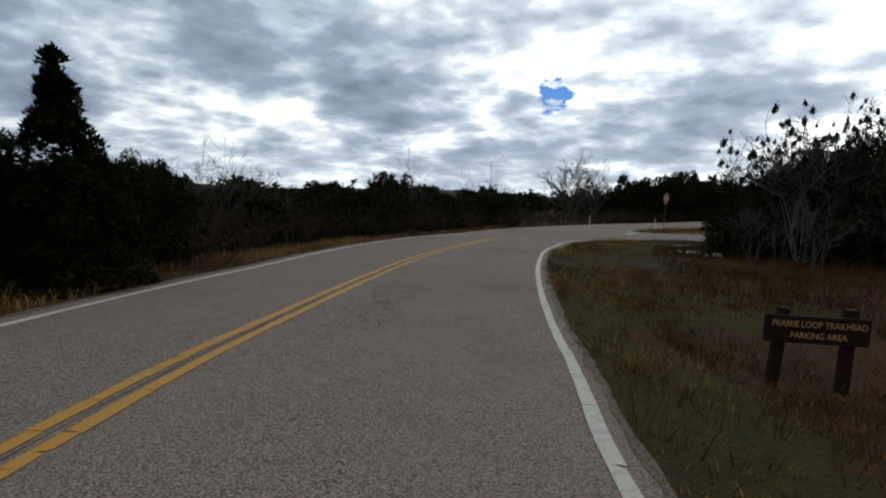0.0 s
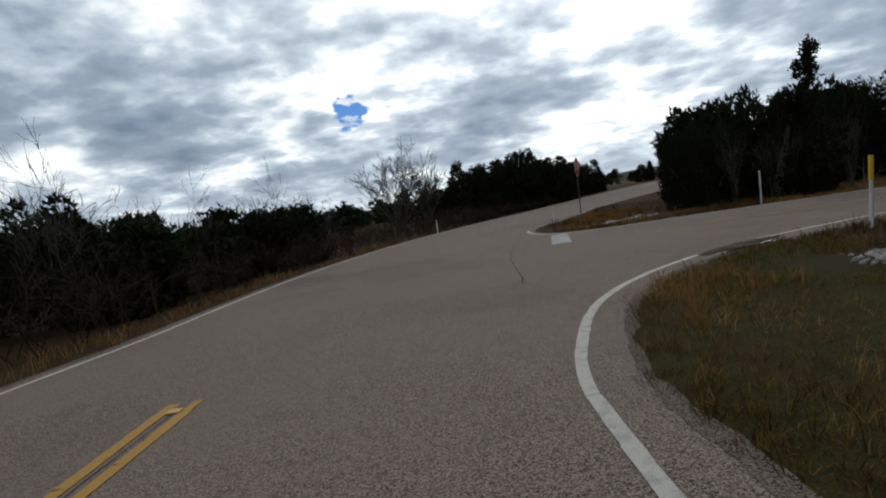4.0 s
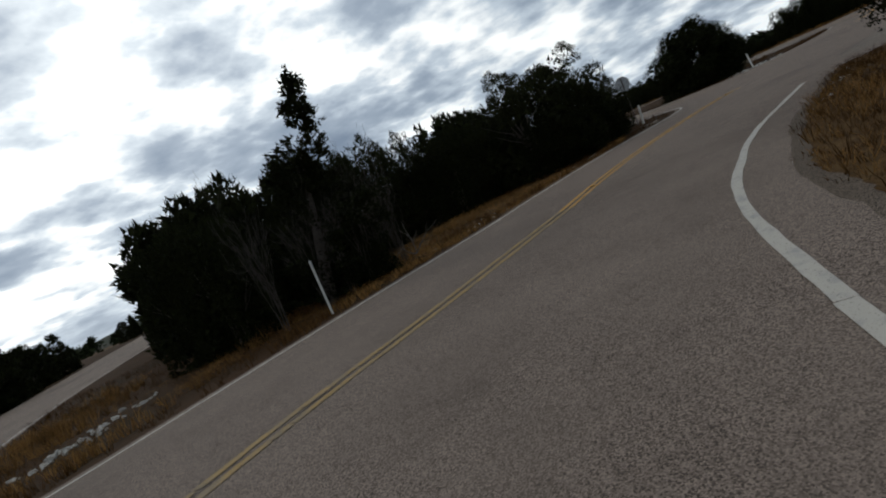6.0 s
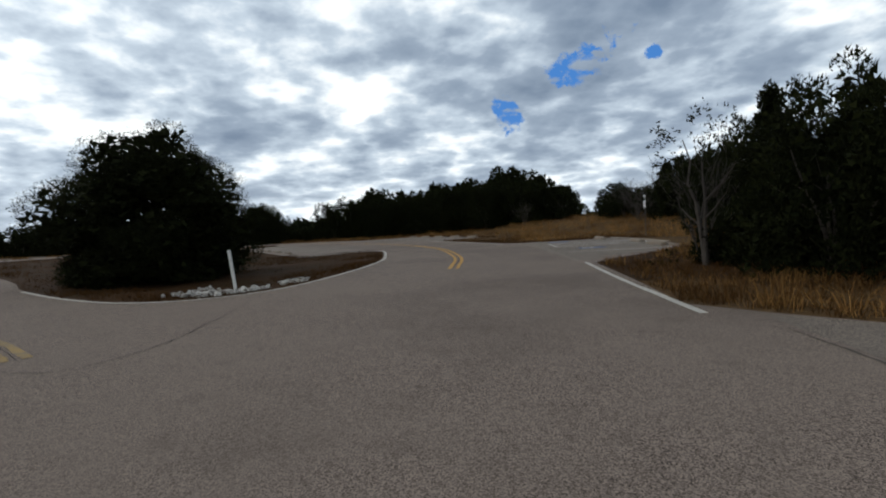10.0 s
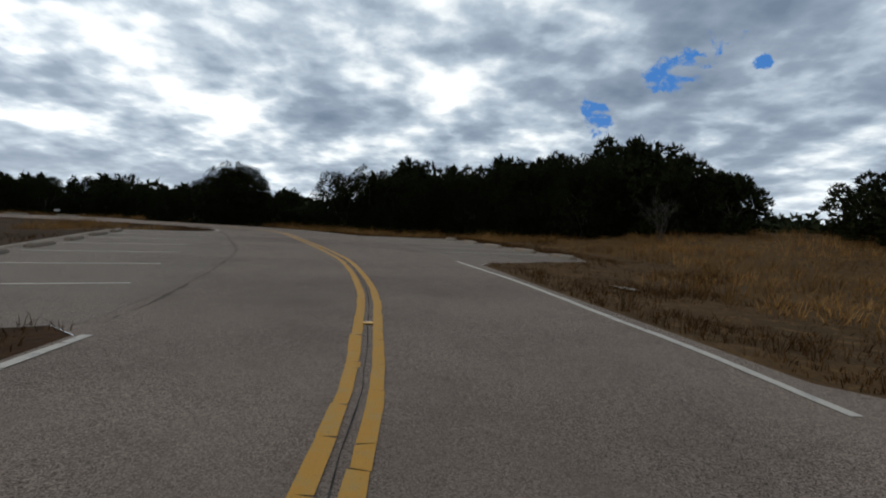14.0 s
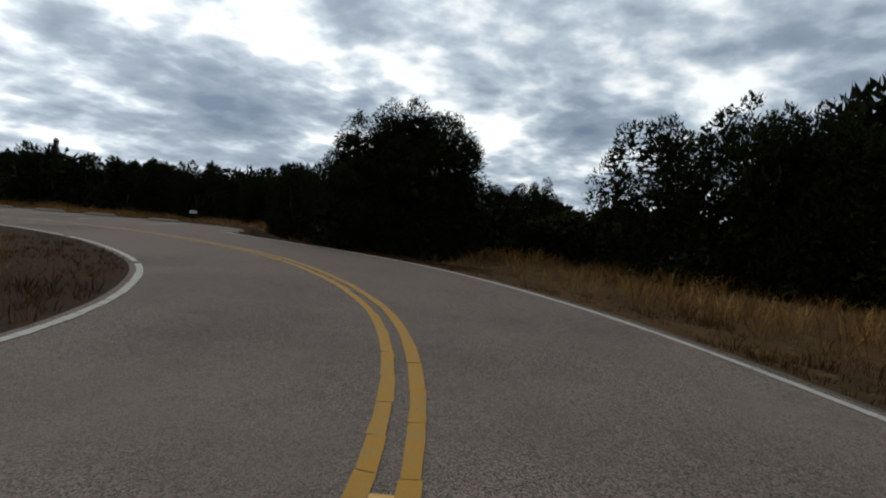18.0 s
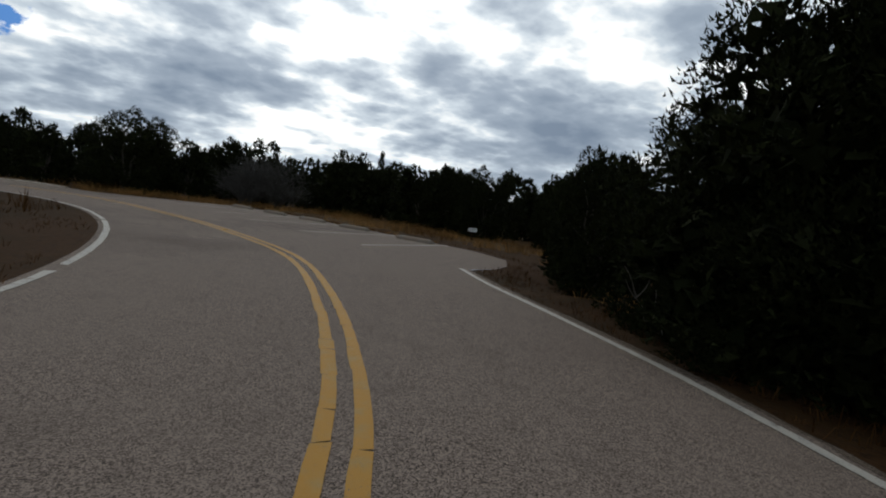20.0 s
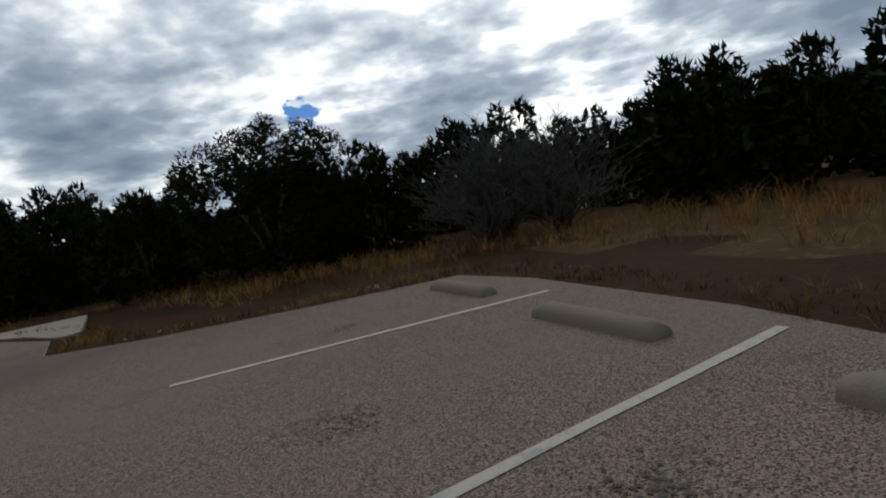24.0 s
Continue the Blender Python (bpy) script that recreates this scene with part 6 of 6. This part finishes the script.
# ---------------------------------------------------------------- grass
def blades(name, x, y, tall, mat, label, wide=0.012, lean=0.35, seed=1, per=6, tuft=0.05):
    """One mesh of grass: tufts of bent narrow blades that spread outwards."""
    r = np.random.default_rng(seed)
    swell = np.array([1 + 0.9 * noise.noise(Vector((a * 0.22, b * 0.22, seed))) + 0.5 * noise.noise(Vector((a * 0.9, b * 0.9, seed))) for a, b in zip(x, y)])
    big = np.repeat(r.uniform(0.6, 1.2, len(x)) * np.clip(swell, 0.4, 1.6), per)
    n = len(x) * per
    b = r.uniform(0, 2 * np.pi, n)
    far = tuft * np.sqrt(r.random(n))
    x, y = np.repeat(x, per) + np.cos(b) * far, np.repeat(y, per) + np.sin(b) * far
    d = edge_distance(x, y)
    z = height(x, y) - 0.025 * smooth01(d / 0.3) - 0.10 * smooth01((d - 0.3) / 1.5) - 0.012 - 0.05 * smooth01((d - 0.8) / 2.0)
    a = r.uniform(0, 2 * np.pi, n)
    b = b + r.normal(0, 0.7, n)
    h = tall * big * r.uniform(0.6, 1.25, n)
    dx, dy = np.cos(a) * wide, np.sin(a) * wide
    ln = h * lean * r.uniform(0.2, 1.6, n)
    lx, ly = np.cos(b) * ln, np.sin(b) * ln
    p = np.stack([np.stack([x - dx, y - dy, z], 1), np.stack([x + dx, y + dy, z], 1), np.stack([x + dx * 0.7 + lx * 0.35, y + dy * 0.7 + ly * 0.35, z + h * 0.62], 1),
                  np.stack([x - dx * 0.7 + lx * 0.35, y - dy * 0.7 + ly * 0.35, z + h * 0.62], 1), np.stack([x + lx, y + ly, z + h * 0.97], 1)], 1).reshape(-1, 3)
    k = np.arange(n) * 5
    me = bpy.data.meshes.new(name)
    quads = np.stack([k, k + 1, k + 2, k + 3], 1)
    tris = np.stack([k + 3, k + 2, k + 4], 1)
    me.vertices.add(len(p))
    me.vertices.foreach_set("co", p.ravel())
    loops = np.concatenate([quads.ravel(), tris.ravel()])
    me.loops.add(len(loops))
    me.loops.foreach_set("vertex_index", loops)
    me.polygons.add(2 * n)
    me.polygons.foreach_set("loop_start", np.concatenate([np.arange(n) * 4, 4 * n + np.arange(n) * 3]))
    me.materials.append(mat)
    me.update(calc_edges=True)
    thing(name, me, label, "grass", kind="stuff")


def scatter(x0, y0, x1, y1, n, near, far, seed, clump=0.5, freq=0.6):
    """Places off the asphalt, near to far metres from its edge, thicker in clumps."""
    r = np.random.default_rng(seed)
    x, y = r.uniform(x0, x1, n), r.uniform(y0, y1, n)
    d = off_road(x, y)
    keep = (d > near) & (d < far)
    x, y = x[keep], y[keep]
    dens = np.array([noise.noise(Vector((a * freq, b * freq, seed))) for a, b in zip(x, y)])
    keep = dens > r.uniform(-0.9, 0.5, len(x)) * clump * 2
    return x[keep], y[keep]


GRASS = [
    # x0, y0, x1, y1, tufts, nearest, farthest, clumping, height, width, lean, blades a tuft, spread, material, name, label
    (0.9, -2, 9, 26, 19000, 0.06, 6.5, 0.2, 0.080, 0.0030, 1.0, 7, 0.07, M_GREEN, "short_grass", "short green and straw-coloured grass beside the road"),
    (0.9, -3, 9, 26, 12000, 0.05, 6.0, 0.3, 0.10, 0.0040, 0.9, 6, 0.08, M_TAN, "dry_grass", "straw-coloured blades among the short green grass"),
    (1.0, -2, 12, 22, 6000, 0.06, 9, 0.5, 0.15, 0.0045, 0.8, 7, 0.06, M_BROWN, "brown_grass", "brown dead grass along the verge"),
    (2.4, 0, 9, 9, 5000, 1.0, 9, 0.4, 0.13, 0.0035, 0.8, 7, 0.07, M_BROWN, "brown_grass", "matted brown grass round the trailhead sign"),
    (3.4, 2, 11, 17, 4200, 1.8, 9, 0.7, 0.16, 0.0035, 0.8, 8, 0.07, M_RUST, "bluestem_grass", "reddish brown grass in clumps before the bare tree"),
    (5, 4, 20, 24, 6000, 3.0, 12, 0.6, 0.30, 0.006, 0.5, 8, 0.08, M_BROWN, "brown_grass", "rough brown grass under the bare tree"),
    (-9, -3, -2.4, 24, 6500, 0.10, 1.6, 0.3, 0.24, 0.005, 0.6, 7, 0.06, M_TAN, "dry_grass", "tan dry grass between road and scrub"),
    (-5, 24, 12, 60, 8000, 0.10, 1.7, 0.3, 0.24, 0.006, 0.6, 7, 0.06, M_TAN, "dry_grass", "tan dry grass between road and scrub"),
    (48, 11, 64, 24, 7500, -0.04, 2.4, 0.2, 0.12, 0.006, 0.8, 7, 0.08, M_BROWN, "brown_grass", "short brown grass on the island's edge"),
    (7, 21, 12, 26.6, 6000, 0.3, 3.5, 0.2, 0.075, 0.0030, 1.0, 7, 0.07, M_GREEN, "short_grass", "short green turf inside the turn"),
    (12, 26, 48, 52, 8000, 0.10, 6.0, 0.5, 0.20, 0.007, 0.6, 7, 0.07, M_BROWN, "dry_grass", "brown dry grass before the junipers"),
    (14, 36, 24, 46, 2600, 0.8, 4.0, 0.5, 0.30, 0.007, 0.5, 8, 0.07, M_TAN, "dry_grass", "straw-coloured grass on the nose of the island"),
    (11, 14, 30, 28, 9500, 0.06, 5.0, 0.4, 0.13, 0.0045, 0.9, 8, 0.07, M_BROWN, "brown_grass", "brown grass on the inside of the turn"),
    (13, 17, 28, 28, 5600, 0.12, 3.6, 0.6, 0.15, 0.0038, 0.9, 8, 0.07, M_TAN, "dry_grass", "tan dry grass on the inside of the turn"),
    (5.2, 21.0, 11.6, 27.2, 8000, -0.05, 0.40, 0.2, 0.075, 0.0028, 1.2, 6, 0.05, M_BROWN, "brown_grass", "short brown grass growing over the road edge"),
    (1.0, -3, 5.6, 22, 8000, -0.05, 0.30, 0.25, 0.07, 0.0028, 1.2, 6, 0.05, M_BROWN, "brown_grass", "short brown grass growing over the road edge"),
    (6.6, 23.4, 8.6, 26.2, 240, 0.03, 0.7, 0.5, 0.20, 0.0022, 1.1, 16, 0.05, M_TAN, "dry_grass", "flattened straw tufts on the broken road edge"),
    (18, 28, 40, 40, 10000, 0.12, 7.0, 0.4, 0.17, 0.006, 0.7, 7, 0.08, M_TAN, "dry_grass", "thin tan grass between edge line and junipers"),
    (47, 11, 100, 40, 14000, 0.06, 7.0, 0.25, 0.11, 0.008, 0.7, 4, 0.10, M_BROWN, "brown_grass", "short brown grass on the island"),
    (37, -1, 49, 16, 3800, 0.15, 7.0, 0.5, 0.20, 0.006, 0.7, 7, 0.08, M_TAN, "dry_grass", "tan grass round the juniper clump"),
    (37, 4, 49, 16, 5000, 0.05, 5.0, 0.3, 0.14, 0.006, 0.8, 7, 0.08, M_BROWN, "brown_grass", "short brown grass round the juniper clump"),
    (23, 4, 42, 18, 5500, 0.3, 9.0, 0.4, 0.34, 0.008, 0.7, 7, 0.10, M_TAN, "tall_grass", "tall tan grass behind the first bays"),
    (30, -14, 90, 7, 16000, 3.0, 16.0, 0.6, 0.38, 0.008, 0.75, 7, 0.11, M_TAN, "tall_grass", "tall golden dry grass on the rise"),
    (56, -3, 90, 8, 13000, 0.10, 4.4, 0.4, 0.15, 0.007, 0.7, 6, 0.09, M_BROWN, "brown_grass", "matted brown grass beside the edge line"),
    (84, -6, 112, 20, 9500, 1.5, 9.0, 0.45, 0.40, 0.008, 0.7, 7, 0.10, M_TAN, "tall_grass", "tall golden grass before the south wood"),
    (86, 2, 104, 20, 9000, 0.08, 2.2, 0.4, 0.13, 0.005, 0.7, 6, 0.07, M_BROWN, "brown_grass", "short brown grass at the bend"),
    (100, 17, 122, 50, 10000, 2.9, 9.0, 0.45, 0.38, 0.008, 0.7, 7, 0.10, M_TAN, "tall_grass", "tall golden grass behind the eastern bays"),
    (100, 17, 116, 50, 6500, 0.10, 1.1, 0.5, 0.15, 0.007, 0.8, 6, 0.08, M_BROWN, "brown_grass", "trampled brown grass behind the wheel stops"),
    (103, 24, 112, 42, 5000, 0.02, 1.0, 0.4, 0.15, 0.0045, 0.8, 8, 0.07, M_TAN, "dry_grass", "straw-coloured grass along the edge of the eastern bays"),
    (44, 27, 100, 54, 7000, 0.3, 6.0, 0.4, 0.30, 0.012, 0.5, 4, 0.12, M_BROWN, "dry_grass", "brown grass along the back road"),
]
for k, (x0, y0, x1, y1, n, near, far, clump, tall, wide, lean, per, tuft, mat, name, label) in enumerate(GRASS):
    x, y = scatter(x0, y0, x1, y1, n, near, far, k + 1, clump, 0.5)
    blades(name, x, y, tall, mat, label, wide * 0.8, lean, k + 1, per, tuft)


# ---------------------------------------------------------------- distance
def far_woods():
    """A ragged belt of treetops all round, joined into one mesh."""
    r = np.random.default_rng(99)
    cs, ws = [], []
    for _ in range(1100):
        a, d = r.uniform(0, 2 * np.pi), 85 + 190 * r.random() ** 1.3
        x, y = 52 + d * math.cos(a) * 1.05, 18 + d * math.sin(a)
        if off_road(x, y) < 7 or (y > 90 and abs((x - 80) * 0.64 - (y - 112) * 0.77) < 14) or (y < -40 and abs(x) < 9):
            continue
        h, w = r.uniform(3.2, 5.2), r.uniform(3.5, 6)
        c, wy, _, _ = envelope(r, "round", 60)
        c = c * np.array([w / 2, w / 2, h]) + np.array([x, y, hz(x, y) - 0.3])
        cs.append(c), ws.append(wy)
    c, w = np.concatenate(cs), np.concatenate(ws)
    v, f = leaf_cloud(r, c, w, 3, np.full(len(c), 0.35), 1.0, 0.42)
    thing("far_woods", mesh_of("far_woods", v, f, M_FAR), "dark belt of distant junipers", "woods", kind="stuff")


far_woods()


def hills():
    k, v, f = 120, [], []
    for ring, (d, base) in enumerate(((420, 0), (520, 13), (700, 20), (1000, 22))):
        for i in range(k):
            a = 2 * np.pi * i / k
            z = base * (0.45 + 0.75 * noise.noise(Vector((math.cos(a) * 2.2, math.sin(a) * 2.2, 4))) + 0.15 * noise.noise(Vector((math.cos(a) * 14, math.sin(a) * 14, ring))))
            v.append((50 + d * math.cos(a), 15 + d * math.sin(a), max(z, -2) if base else -3))
    for ring in range(3):
        for i in range(k):
            j = (i + 1) % k
            f.append((ring * k + i, ring * k + j, (ring + 1) * k + j, (ring + 1) * k + i))
    thing("hills", mesh_of("hills", v, f, M_HILL, True), "low wooded hills on the horizon", "hills", kind="structure")


hills()
